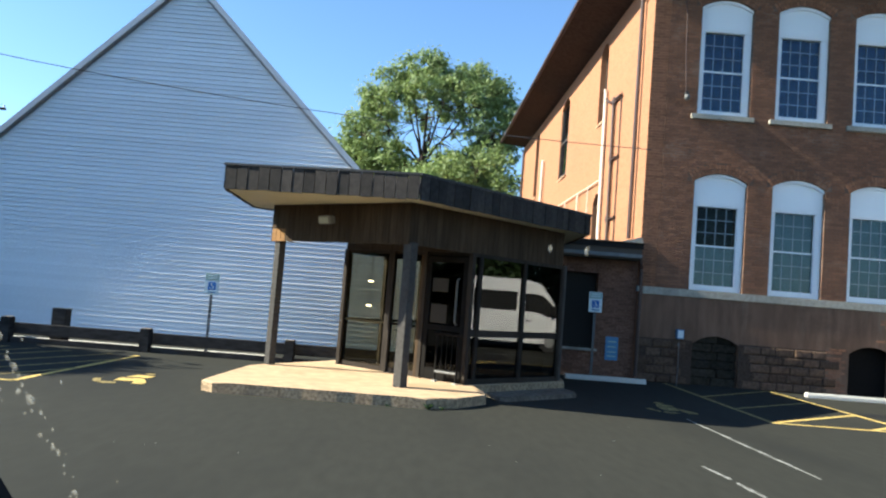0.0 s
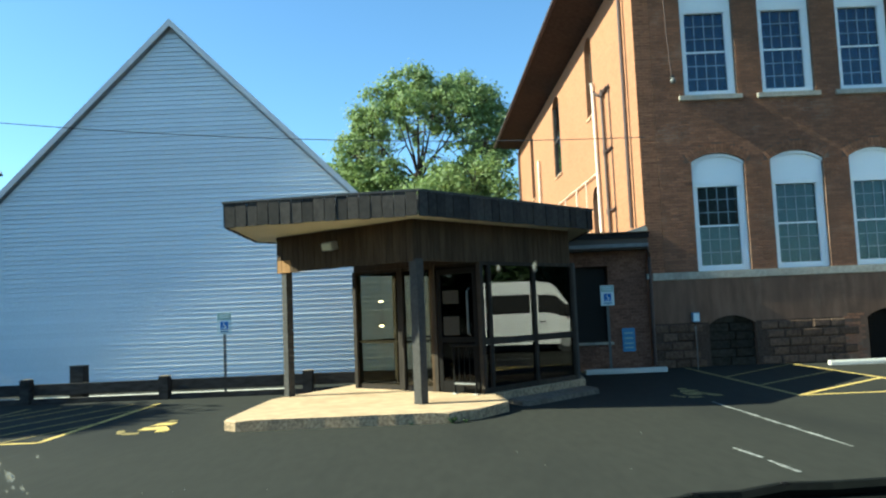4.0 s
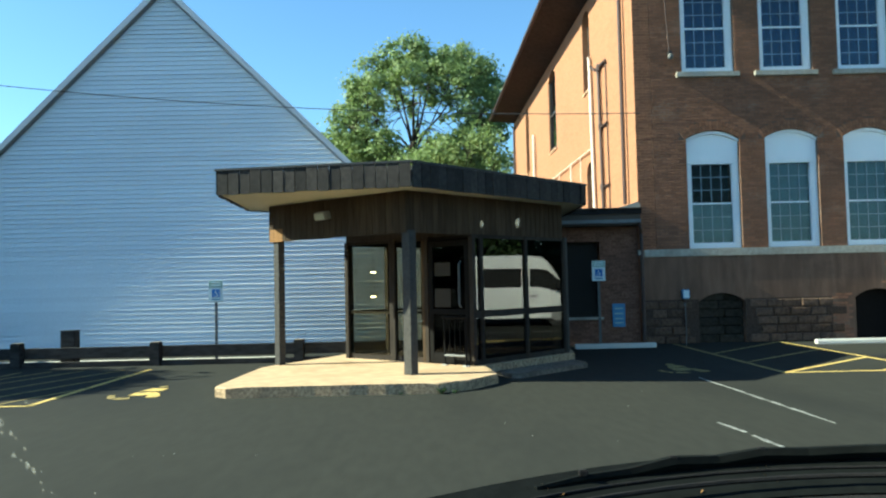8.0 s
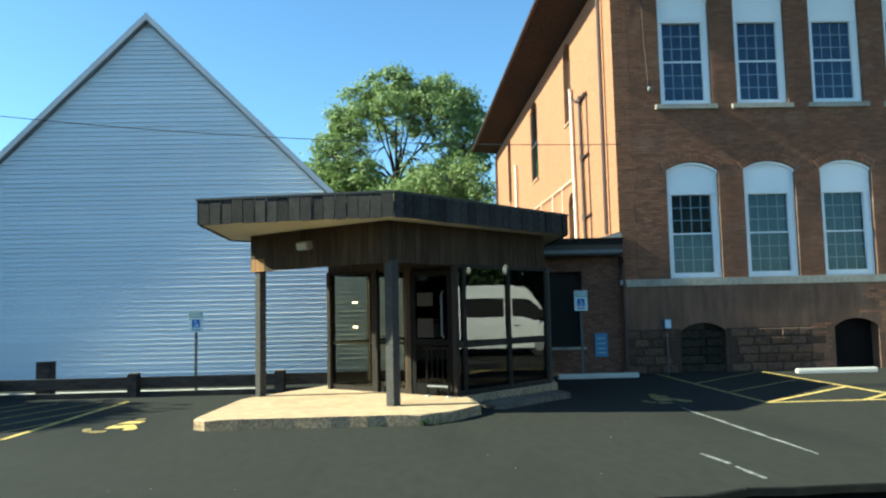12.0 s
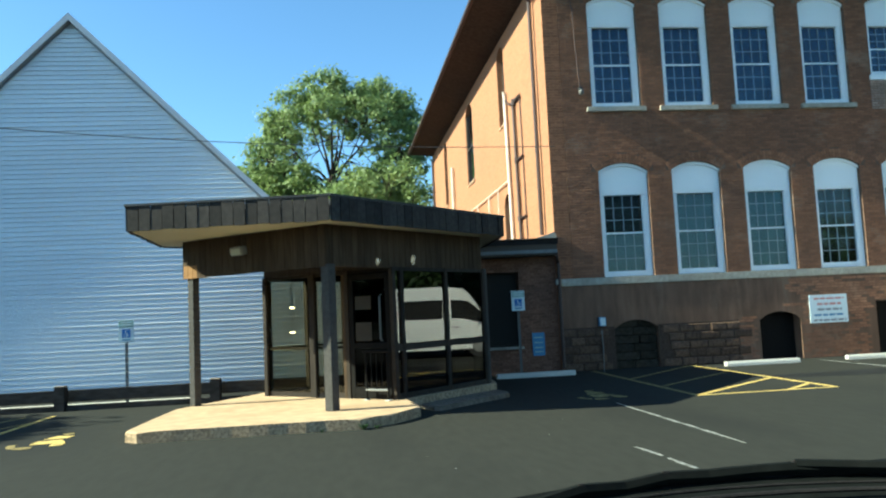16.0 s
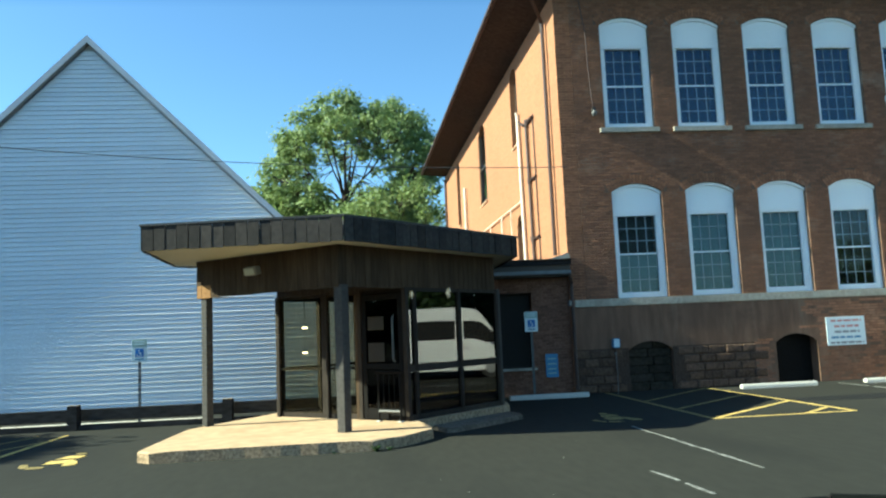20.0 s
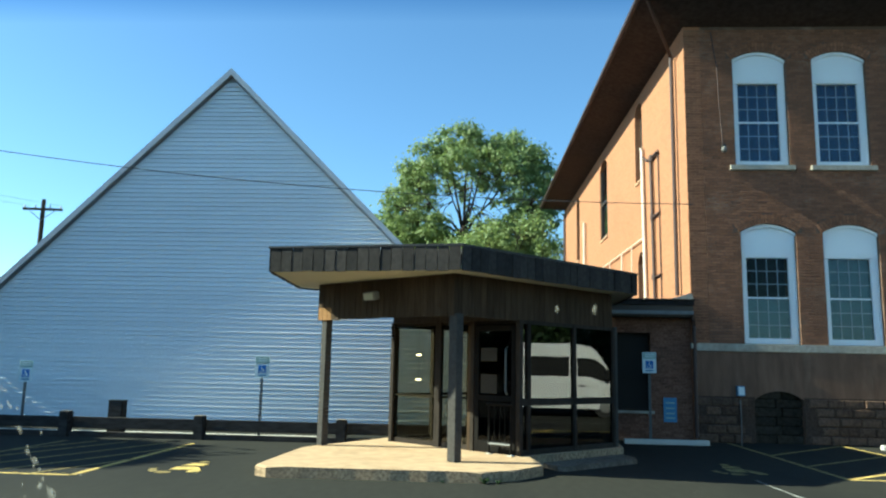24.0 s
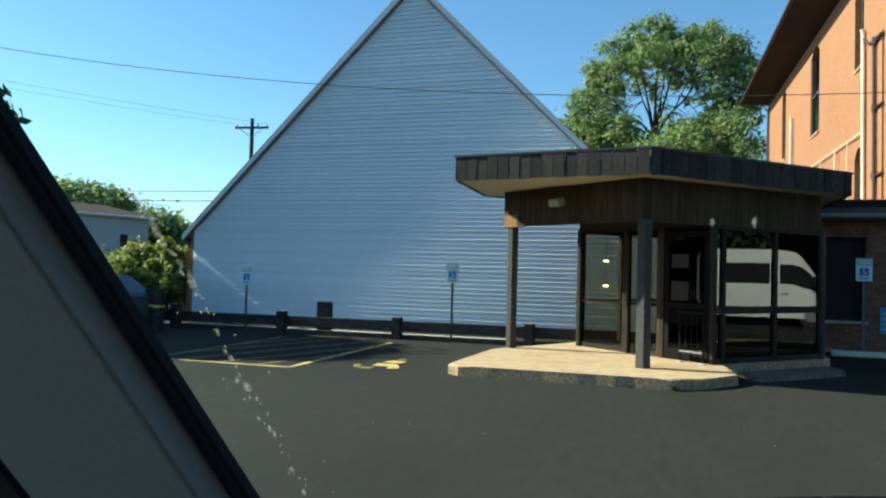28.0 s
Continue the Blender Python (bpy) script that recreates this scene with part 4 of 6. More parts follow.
# ---- things in the lot ----
def wheel_stop(x, y, length=1.83):
    t = thing("wheel_stop", "pale concrete parking wheel stop", "wheel stop", "wheel stops", at=(x, y, 0))
    prof = [(-0.075, 0.0), (0.075, 0.0), (0.07, 0.06), (0.045, 0.105), (-0.045, 0.105), (-0.07, 0.06)]
    bm = bmesh.new()
    a = [bm.verts.new((0.0, u, z)) for u, z in prof]
    b = [bm.verts.new((length, u, z)) for u, z in prof]
    bm.faces.new(a)
    bm.faces.new(b[::-1])
    for i in range(6):
        bm.faces.new((a[(i + 1) % 6], a[i], b[i], b[(i + 1) % 6]))
    bmesh.ops.bevel(bm, geom=[e for f in bm.faces if len(f.verts) == 6 for e in f.edges], offset=0.012, segments=1, affect="EDGES")
    part("concrete_bar", bm, "stop_concrete", t)
    for k in (0.25, 0.75):
        bm = bmesh.new()
        bmesh.ops.create_cone(bm, cap_ends=True, segments=10, radius1=0.018, radius2=0.018, depth=0.02, matrix=pose(length * k, 0, 0.11))
        part("anchor_pin", bm, "metal_dark", t)
    return t


for x, y in ((3.05, 17.1), (8.45, 17.0), (11.45, 16.95), (14.0, 16.95)):
    wheel_stop(x, y)


def access_sign(x, y, top, label, face=0.305):
    t = thing("parking_sign", label, "sign", "parking signs", at=(x, y, 0))
    part("pole", box(-0.028, 0.0, -0.25, 0.028, 0.028, top - 0.02, bevel=0.004), "pole_grey", t, "grey steel channel pole")
    w = face / 2
    plate = part("plate", box(-w, -0.006, top - 0.46, w, -0.002, top, bevel=0.001), "sign_white", t, "white sign plate with a blue square")
    part("header", box(-w + 0.012, -0.009, top - 0.15, w - 0.012, -0.0065, top - 0.012), "sign_green", plate)
    for k in range(2):
        part("lettering_bar", box(-w + 0.05, -0.012, top - 0.06 - 0.05 * k, w - 0.05, -0.0095, top - 0.04 - 0.05 * k), "sign_white", plate)
    part("symbol_field", box(-0.085, -0.010, top - 0.36, 0.085, -0.0065, top - 0.19), "sign_blue", plate)
    bm = bmesh.new()
    n = 12
    v = [bm.verts.new((r * math.cos(a) - 0.008, -0.0115, top - 0.31 + r * math.sin(a))) for a in (math.radians(-190 + 230 * k / n) for k in range(n + 1)) for r in (0.028, 0.04)]
    for k in range(n):
        bm.faces.new((v[2 * k], v[2 * k + 1], v[2 * k + 3], v[2 * k + 2]))
    for q in ((-0.018, -0.27, 0.0, -0.21), (-0.012, -0.285, 0.035, -0.272), (0.028, -0.335, 0.04, -0.28)):
        add_box(bm, q[0], -0.0125, top + q[1], q[2], -0.0105, top + q[3])
    part("symbol", bm, "sign_white", plate)
    part("fine_bar", box(-0.09, -0.010, top - 0.42, 0.09, -0.0065, top - 0.39), "sign_blue_light", plate)
    for zz in (top - 0.03, top - 0.43):
        part("bolt", box(-0.008, -0.014, zz - 0.008, 0.008, -0.006, zz + 0.008), "metal_grey", plate)
    return t


access_sign(-4.74, 16.2, 1.71, "access parking sign on a steel pole behind the timber rail")
access_sign(-9.95, 16.2, 1.52, "access parking sign on a steel pole by the building's corner")
access_sign(3.68, 17.3, 1.98, "access parking sign beside the brick link wall")

# timber guard rail
rail = thing("timber_rail", "dark weathered timber guard rail on square posts", "fence")
XS = [-11.45, -8.6, -5.78, -2.86, 0.05]
rz = {x: h for x, h in zip(XS, (0.56, 0.50, 0.47, 0.46, 0.46))}
for x in XS:
    post = part("rail_post", box(x - 0.1, 15.45, -0.2, x + 0.1, 15.66, rz[x], bevel=0.012), "timber", rail, "square weathered timber post")
    # the cap takes a paler timber colour than the post
    part("post_cap", box(x - 0.085, 15.465, rz[x] - 0.004, x + 0.085, 15.645, rz[x] + 0.012), "timber_top", post, "paler sawn post top")
for a, b in zip(XS, XS[1:]):
    part("rail_beam", box(a - 0.02, 15.67, 0.16, b - 0.024, 15.82, 0.385, bevel=0.01), "timber", rail)
    part("kerb_beam", box(a + 0.11, 15.5, -0.1, b - 0.11, 15.66, 0.105, bevel=0.012), "timber", rail)
part("rail_beam", box(-12.9, 15.67, 0.16, XS[0] - 0.024, 15.82, 0.385, bevel=0.01), "timber", rail)
stump = thing("timber_bollard", "thick dark timber bollard behind the rail", "bollard", at=(-7.77, 16.05, 0))
part("shaft", box(-0.15, -0.12, -0.2, 0.15, 0.14, 0.71, bevel=0.015), "timber", stump)
part("cap", box(-0.155, -0.125, 0.708, 0.155, 0.145, 0.73), "metal_dark", stump)

# fixtures on the brick building
pipes = thing("wall_pipes", "pale and brown service pipes up the side wall", "pipe")
def on_wall(y, z, off=0.07):
    return (side_x(y) - off, y, z)


part("conduit", tube([on_wall(22.12, 8.14, 0.10), on_wall(22.12, 8.04), on_wall(21.98, 3.62), on_wall(21.95, 3.5), on_wall(21.6, 3.40, 0.6)], 0.055, 10), "pipe_light", pipes, "pale painted pipe")
part("conduit", tube([on_wall(21.1, 7.62), on_wall(20.95, 3.35)], 0.048, 10), "pipe_brown", pipes, "brown pipe with brackets")
part("thin_conduit", tube([on_wall(20.45, 7.6, 0.03), on_wall(20.4, 3.35, 0.03)], 0.018), "pipe_brown", pipes)
part("pipe_head", tube([on_wall(22.05, 7.84), on_wall(21.5, 7.56), on_wall(20.45, 7.52)], 0.034), "pipe_brown", pipes)
for zz in (7.5, 5.82, 4.13):
    part("bracket", tube([on_wall(21.2, zz, 0.05), on_wall(20.35, zz, 0.05)], 0.03), "pipe_brown", pipes)
    part("pipe_clamp", tube([on_wall(21.03, zz - 0.08), on_wall(21.03, zz + 0.08)], 0.066), "pipe_brown", pipes)
part("conduit", tube([(side_x(33) - 0.1, 32.9, 7.95), (side_x(33) - 0.1, 32.9, 3.4)], 0.065), "pipe_light", pipes)
part("handrail", tube([on_wall(22.0, 5.42), on_wall(30.5, 5.42)], 0.022), "pipe_light", pipes)
for y, r in ((23.6, 0.018), (25.1, 0.03), (27.2, 0.018)):
    part("handrail_stanchion", tube([(side_x(y) - 0.1, y, 5.4), (side_x(y) - 0.1, y, 3.4)], r), "pipe_light", pipes)
part("far_downspout", tube([(side_x(39.6) - 0.09, 39.6, 9.7), (side_x(39.6) - 0.09, 39.6, 0.2)], 0.06), "pipe_brown", pipes)
# pale sloped flashing at the foot of the corner
bm = bmesh.new()
add_slab(bm, [(CX - 0.70, 3.185), (CX + 0.03, 3.185), (CX + 0.03, 3.32), (CX - 0.03, 3.38), (CX - 0.16, 3.33)], YF - 0.06, YF + 0.35)
bmesh.ops.recalc_face_normals(bm, faces=bm.faces[:])
part("corner_flashing", bm, "stone", link, "pale stone flashing at the wall's foot")

lamp = thing("wall_lamp", "small weathered wall lamp hung beside the upper window", "lamp", at=(5.66, 17.9, 6.82))
bm = bmesh.new()
bmesh.ops.create_uvsphere(bm, u_segments=12, v_segments=8, radius=0.07, matrix=pose(0, -0.12, 0) @ Matrix.Diagonal((1, 1, 1.15, 1)))
part("globe", bm, "pole_grey", lamp, smooth=True)
part("bracket", box(-0.04, -0.12, 0.08, 0.04, 0.0, 0.14), "metal_dark", lamp)
part("cable", tube([(0.0, -0.025, 0.1), (-0.06, -0.02, 1.2), (-0.08, -0.02, 2.1), (-0.2, -0.02, 3.0)], 0.013, 6), "pipe_brown", lamp)

sign = thing("notice_board", "white metal notice board with red and black lines of text", "sign", at=(11.2, 17.88, 0))
board = part("board", box(0, -0.025, 0.86, 1.01, -0.005, 1.56, bevel=0.004), "sign_white", sign)
for z0, h, x0, x1, mt in ((1.44, 0.05, 0.12, 0.92, "sign_red"), (1.30, 0.055, 0.2, 0.84, "sign_red"), (1.165, 0.055, 0.2, 0.85, "sign_black"), (1.03, 0.05, 0.1, 0.93, "sign_blue_light"), (0.90, 0.05, 0.08, 0.95, "sign_black")):
    x = x0
    r = random.Random(int(z0 * 100))
    while x < x1 - 0.03:
        w = min(r.uniform(0.08, 0.2), x1 - x)
        part("text_bar", box(x, -0.030, z0, x + w, -0.026, z0 + h), mt, board)
        x += w + 0.035

bsign = thing("wall_plate", "light blue rectangular sign low on the link wall", "sign", at=(4.12, 17.98, 0))
part("board", box(0, -0.03, 0.42, 0.30, -0.005, 0.97, bevel=0.004), "sign_blue_light", bsign)
for z0 in (0.84, 0.72, 0.60, 0.50):
    part("text_bar", box(0.05, -0.034, z0, 0.25, -0.031, z0 + 0.03), "sign_green", bsign)
mbox = thing("meter_box", "small pale blue utility box on the brick wall", "utility box", at=(5.74, 17.88, 1.05))
part("case", box(0, -0.12, 0, 0.17, 0.0, 0.22, bevel=0.012), "sign_blue_light", mbox)
part("conduit", tube([(0.08, -0.06, 0.0), (0.08, -0.06, -0.9)], 0.02, 6), "pipe_brown", mbox)
part("cover", box(0.02, -0.128, 0.02, 0.15, -0.121, 0.2), "sign_white", mbox)

jbox = thing("junction_box", "small pale junction box at the brick corner", "utility box", at=(4.74, 17.88, 2.09))
part("case", box(0, -0.07, 0, 0.13, 0.0, 0.14, bevel=0.01), "link_fascia", jbox)
part("cover", box(0.015, -0.076, 0.015, 0.115, -0.071, 0.125), "stone", jbox)
part("conduit", tube([(0.065, -0.03, 0.14), (0.065, -0.03, 0.62)], 0.012, 6), "pipe_brown", jbox)

flood = thing("flood_light", "beige rectangular flood light on the canopy beam", "lamp")
m = along(PL, PM) @ pose(1.3, -0.013, 2.74)
part("housing", box(-0.14, -0.16, -0.07, 0.14, -0.02, 0.07, m @ pose(0, 0, 0, 14, 0, 0), bevel=0.015), "lamp_body", flood)
part("lens", box(-0.11, -0.166, -0.05, 0.11, -0.161, 0.05, m @ pose(0, 0, 0, 14, 0, 0)), "soffit", flood)
part("mount", box(-0.05, -0.02, -0.05, 0.05, 0.0, 0.05, m), "metal_dark", flood)

# hand rails and doors of the porch
hr = thing("entrance_handrail", "low dark steel guard rail with pale feet beside the door", "handrail")
m = along(PA, PB)
# feet and lower rail are coloured paler for the sunlight near the floor
for x in (2.50, 2.95):
    part("post", tube([m @ Vector((x, -0.16, ZP)), m @ Vector((x, -0.16, ZP + 0.80))], 0.018), "door_dark", hr)
    part("base_plate", box(x - 0.045, -0.205, ZP, x + 0.045, -0.115, ZP + 0.018, m, bevel=0.004), "stop_concrete", hr, "pale foot plate with sunlight put in its colour")
part("rail", tube([m @ Vector((2.44, -0.16, ZP + 0.81)), m @ Vector((3.0, -0.16, ZP + 0.81))], 0.022), "door_dark", hr)
part("lower_rail", tube([m @ Vector((2.5, -0.16, ZP + 0.17)), m @ Vector((2.95, -0.16, ZP + 0.17))], 0.022), "pole_grey", hr, "paler steel lower rail with sunlight put in its colour")
for x in (2.61, 2.72, 2.83):
    part("baluster", tube([m @ Vector((x, -0.16, ZP + 0.17)), m @ Vector((x, -0.16, ZP + 0.80))], 0.009, 6), "door_dark", hr)
door = thing("entrance_door", "dark framed glass entrance door with pale notices taped on", "door")
m = along(PA, PB)
L = (PB - PA).length
d0, d1 = 0.68 * L + 0.04, L - 0.05
for xa, xb, za, zb in ((d0, d0 + 0.085, ZP + 0.02, ZB - 0.08), (d1 - 0.085, d1, ZP + 0.02, ZB - 0.08), (d0 + 0.085, d1 - 0.085, ZP + 0.02, ZP + 0.2), (d0 + 0.085, d1 - 0.085, ZB - 0.18, ZB - 0.08), (d0 + 0.085, d1 - 0.085, ZP + 0.86, ZP + 0.95)):
    part("door_frame", box(xa, -0.045, za, xb, -0.008, zb, m, bevel=0.004), "door_dark", door)
for za, zb in ((ZP + 0.2, ZP + 0.86), (ZP + 0.95, ZB - 0.18)):
    pane = part("pane", box(d0 + 0.085, -0.028, za, d1 - 0.085, -0.022, zb, m), "door_pane", door, "dark door glass")
    pane.visible_shadow = False
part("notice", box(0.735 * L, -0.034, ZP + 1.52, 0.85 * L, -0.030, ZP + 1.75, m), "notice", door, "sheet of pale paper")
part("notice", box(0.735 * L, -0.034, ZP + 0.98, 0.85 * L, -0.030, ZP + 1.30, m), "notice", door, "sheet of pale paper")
part("pull_handle", tube([m @ Vector((0.93 * L, -0.05, ZP + 0.98)), m @ Vector((0.93 * L, -0.10, ZP + 1.02)), m @ Vector((0.93 * L, -0.10, ZP + 1.72)), m @ Vector((0.93 * L, -0.05, ZP + 1.76))], 0.016), "pole_grey", door)
part("door_jamb", box(0.67 * L - 0.095, -0.042, ZP + 0.005, 0.67 * L - 0.037, 0.02, ZB - 0.065, m), "plywood", porch, "dark brown wooden door jamb")

# ---- trees, shrubs ----
def leaf_cloud(bm, centres, per, size, rng, spread):
    for c in centres:
        if rng.random() < 0.14:
            continue
        spread_c = spread * rng.uniform(0.6, 1.35)
        for _ in range(int(per * rng.uniform(0.6, 1.4))):
            d = Vector((rng.gauss(0, 1), rng.gauss(0, 1), rng.gauss(0, 0.75)))
            d = d.normalized() * spread_c * (rng.random() ** 0.5) * rng.uniform(0.75, 1.15)
            p = Vector(c) + d
            n = (d.normalized() * 0.5 + Vector((rng.uniform(-1, 1), rng.uniform(-1, 1), rng.uniform(0, 1.2)))).normalized()
            u = n.cross(Vector((rng.uniform(-1, 1), rng.uniform(-1, 1), rng.uniform(-1, 1)))).normalized()
            w = n.cross(u)
            s = size * rng.uniform(0.6, 1.3)
            bm.faces.new([bm.verts.new(q) for q in (p - u * s, p - w * s * 0.55 + n * s * 0.1, p + u * s, p + w * s * 0.55 + n * s * 0.1)])


def fork(bm, p, d, length, r, depth, rng, tips, up=0.25):
    """A tapered limb that divides; the ends are collected in tips."""
    bend = Vector((rng.uniform(-0.2, 0.2), rng.uniform(-0.2, 0.2), rng.uniform(0.0, 0.25)))
    mid = p + d * length * 0.5
    q = p + (d + bend * 0.6).normalized() * length
    add_tube(bm, [p, mid, q], [r, r * 0.8, r * 0.6], 6 if depth > 1 else 5)
    if depth == 0:
        tips.append(q)
        return
    for k in range(3 if depth > 1 else 4):
        a = math.tau * (k + rng.uniform(-0.3, 0.3)) / (3 if depth > 1 else 4)
        side = d.cross(Vector((0.3, 0.5, 0.8))).normalized()
        side = (Matrix.Rotation(a, 3, d) @ side)
        nd = (d * rng.uniform(0.55, 0.9) + side * rng.uniform(0.55, 0.95) + Vector((0, 0, up))).normalized()
        fork(bm, q, nd, length * rng.uniform(0.6, 0.8), r * 0.55, depth - 1, rng, tips, up)
    if depth <= 2:
        tips.append(q)


def tree(x, y, height, crown_r, seed, label, leaf="leaf", per=150, leaf_size=0.2, trunk_r=0.45, spread=1.25, limbs=6):
    rng = random.Random(seed)
    t = thing("tree", label, "tree", at=(0, 0, 0))
    bm = bmesh.new()
    h0 = height * 0.24
    add_tube(bm, [(x, y, -0.2), (x + 0.1, y, h0 * 0.5), (x, y, h0), (x + 0.2, y, height * 0.5)], [trunk_r * 1.3, trunk_r, trunk_r * 0.85, trunk_r * 0.4], 9)
    tips = []
    for k in range(limbs):
        a = math.tau * k / limbs + rng.uniform(-0.3, 0.3)
        lean = rng.uniform(0.55, 1.05)
        d = Vector((math.cos(a) * lean, math.sin(a) * lean, rng.uniform(0.55, 1.0))).normalized()
        fork(bm, Vector((x, y, h0 + height * 0.20 * k / limbs)), d, height * rng.uniform(0.19, 0.25), trunk_r * 0.5, 3, rng, tips)
    fork(bm, Vector((x + 0.2, y, height * 0.48)), Vector((0.05, 0, 1)), height * 0.18, trunk_r * 0.4, 3, rng, tips)
    bmesh.ops.recalc_face_normals(bm, faces=bm.faces[:])
    part("trunk", bm, "bark", t)
    top = max(p.z for p in tips)
    keep = [Vector((x + (p.x - x) * crown_r / (height * 0.36), y + (p.y - y) * crown_r / (height * 0.36), h0 + (p.z - h0) * (height - spread * 0.7 - h0) / (top - h0))) for p in tips]
    bm = bmesh.new()
    leaf_cloud(bm, keep, per, leaf_size, rng, spread)
    part("crown", bm, leaf, t, "fresh green leaves in uneven clumps")
    return t


def shrub(x, y, r, h, seed, label, leaf="leaf_yellow", n=26, per=90, size=0.12):
    rng = random.Random(seed)
    t = thing("shrub", label, "shrub", at=(0, 0, 0))
    bm = bmesh.new()
    for k in range(5):
        a = math.tau * k / 5
        add_tube(bm, [(x, y, -0.1), (x + 0.4 * r * math.cos(a), y + 0.4 * r * math.sin(a), h * 0.7)], [0.06, 0.02], 5)
    part("stems", bm, "bark", t)
    bm = bmesh.new()
    cs = []
    for k in range(n):
        a, q = rng.uniform(0, math.tau), math.sqrt(rng.random())
        cs.append((x + r * q * math.cos(a), y + r * q * math.sin(a), h * rng.uniform(0.2, 1.0 - 0.35 * q)))
    leaf_cloud(bm, cs, per, size, rng, min(r, h) * 0.38)
    part("foliage", bm, leaf, t)
    return t



def clump_tree(x, y, fork_z, seed, label):
    """A broad crown of leafy clumps held out on long limbs, open in the middle so that the limbs show."""
    rng = random.Random(seed)
    t = thing("tree", label, "tree")
    wood, crown = bmesh.new(), bmesh.new()
    root = Vector((x, y, fork_z))
    add_tube(wood, [(x + 0.3, y, -0.3), (x + 0.2, y, fork_z * 0.5), root], [0.62, 0.46, 0.36], 10)
    leaders = []
    for dx, dy, dz, r in ((-0.9, 0.3, 4.6, 0.17), (0.15, -0.4, 5.4, 0.18), (1.3, 0.5, 4.9, 0.16), (-2.9, 0.2, 2.6, 0.15), (-3.6, -0.6, 0.9, 0.15), (3.0, 0.0, 3.6, 0.16), (4.0, -0.3, 1.2, 0.14), (0.6, 1.9, 4.2, 0.14), (-1.2, -1.8, 3.4, 0.13), (2.0, -1.9, 2.6, 0.13)):
        tip = root + Vector((dx, dy, dz))
        bend = root.lerp(tip, 0.45) + Vector((dx * 0.10, dy * 0.1, -0.25 if dz < 3 else 0.1))
        add_tube(wood, [root - Vector((0, 0, 0.5)), root.lerp(bend, 0.5) + Vector((rng.uniform(-0.1, 0.1), 0, 0.05)), bend, tip], [r * 0.62, r * 0.48, r * 0.36, r * 0.2], 7)
        leaders += [bend, bend.lerp(tip, 0.5), tip]
    cx, cz = x + 0.7, fork_z + 1.75
    for k in range(640):
        a, b = rng.uniform(0, math.tau), math.asin(rng.uniform(-0.75, 1.0))
        f = rng.uniform(0.72, 1.0)
        p = Vector((cx + 5.9 * f * math.cos(a) * math.cos(b), y + 4.4 * f * math.sin(a) * math.cos(b), cz + 5.0 * f * math.sin(b)))
        # uneven top: two lobes with a dip between them
        p.z -= 1.1 * math.exp(-((p.x - cx - 0.75) / 0.55) ** 2) * max(0.0, math.sin(b))
        p.z -= 0.06 * max(0.0, cx - 1.5 - p.x) ** 2 * max(0.0, math.sin(b))
        gap = ((p.x - x - 0.1) / 2.3) ** 2 + ((p.z - fork_z - 1.35) / 1.6) ** 2
        if gap < 1.0 and rng.random() < 0.84:
            continue
        if rng.random() < 0.12:
            continue
        q = min(leaders, key=lambda c: (c - p).length)
        if k % 3 != 2:
            mid = q.lerp(p, 0.5) + Vector((rng.uniform(-0.15, 0.15), 0, 0.12))
            add_tube(wood, [q, mid, p], [0.035, 0.025, 0.012], 5)
        r = rng.choice((0.3, 0.4, 0.5, 0.6, 0.75))
        axis = Vector((rng.uniform(0.7, 1.3), rng.uniform(0.7, 1.3), rng.uniform(0.5, 1.0)))
        for _ in range(int(78 * (r / 0.55) ** 2)):
            d = Vector((rng.gauss(0, 1), rng.gauss(0, 1), rng.gauss(0, 0.8))).normalized()
            c = p + Vector((d.x * axis.x, d.y * axis.y, d.z * axis.z)) * r * rng.random() ** 0.45 * rng.choice((1.0, 1.0, 1.0, 1.5))
            n = (d * 0.9 + Vector((rng.uniform(-0.7, 0.7), rng.uniform(-0.7, 0.7), rng.uniform(0, 0.9)))).normalized()
            u = n.cross(Vector((rng.uniform(-1, 1), rng.uniform(-1, 1), rng.uniform(-1, 1)))).normalized()
            w, e = n.cross(u), rng.uniform(0.07, 0.15)
            crown.faces.new([crown.verts.new(v) for v in (c - u * e, c - w * e * 0.6 + n * e * 0.12, c + u * e, c + w * e * 0.6 + n * e * 0.12)])
    bmesh.ops.recalc_face_normals(wood, faces=wood.faces[:])
    part("trunk", wood, "bark", t)
    part("crown", crown, "leaf", t, "fresh green leaves in uneven clumps")
    return t


clump_tree(-1.4, 48.0, 10.4, 11, "tall broad-leaved tree in fresh green leaf behind the buildings")
tree(0.8, 46.0, 10.8, 4.6, 15, "lower bushy green tree in front of the tall one", per=110, leaf_size=0.12, trunk_r=0.25, spread=1.0)
tree(-7.0, 52.0, 12.7, 3.4, 5, "smaller green tree behind the gabled roof", per=70, leaf_size=0.21, trunk_r=0.3)
tree(-46.6, 50.0, 8.3, 4.6, 7, "round green tree behind a far house", leaf="leaf", per=60, leaf_size=0.25, trunk_r=0.3)
tree(-33.3, 43.5, 5.5, 1.5, 8, "small green tree beside the far house", per=34, leaf_size=0.17, trunk_r=0.2)
for i, (x, y, r, h) in enumerate(((-13.62, 17.95, 0.62, 2.32), (-14.5, 18.2, 0.95, 2.2), (-15.2, 19.6, 1.5, 2.1), (-17.4, 20.6, 1.7, 2.0), (-19.8, 21.6, 1.6, 1.95), (-14.3, 21.5, 1.2, 1.9))):
    shrub(x, y, r, h, 20 + i, "leafy yellow-green shrub beside the gabled building", n=48 if i == 0 else 30, per=170, size=0.085)
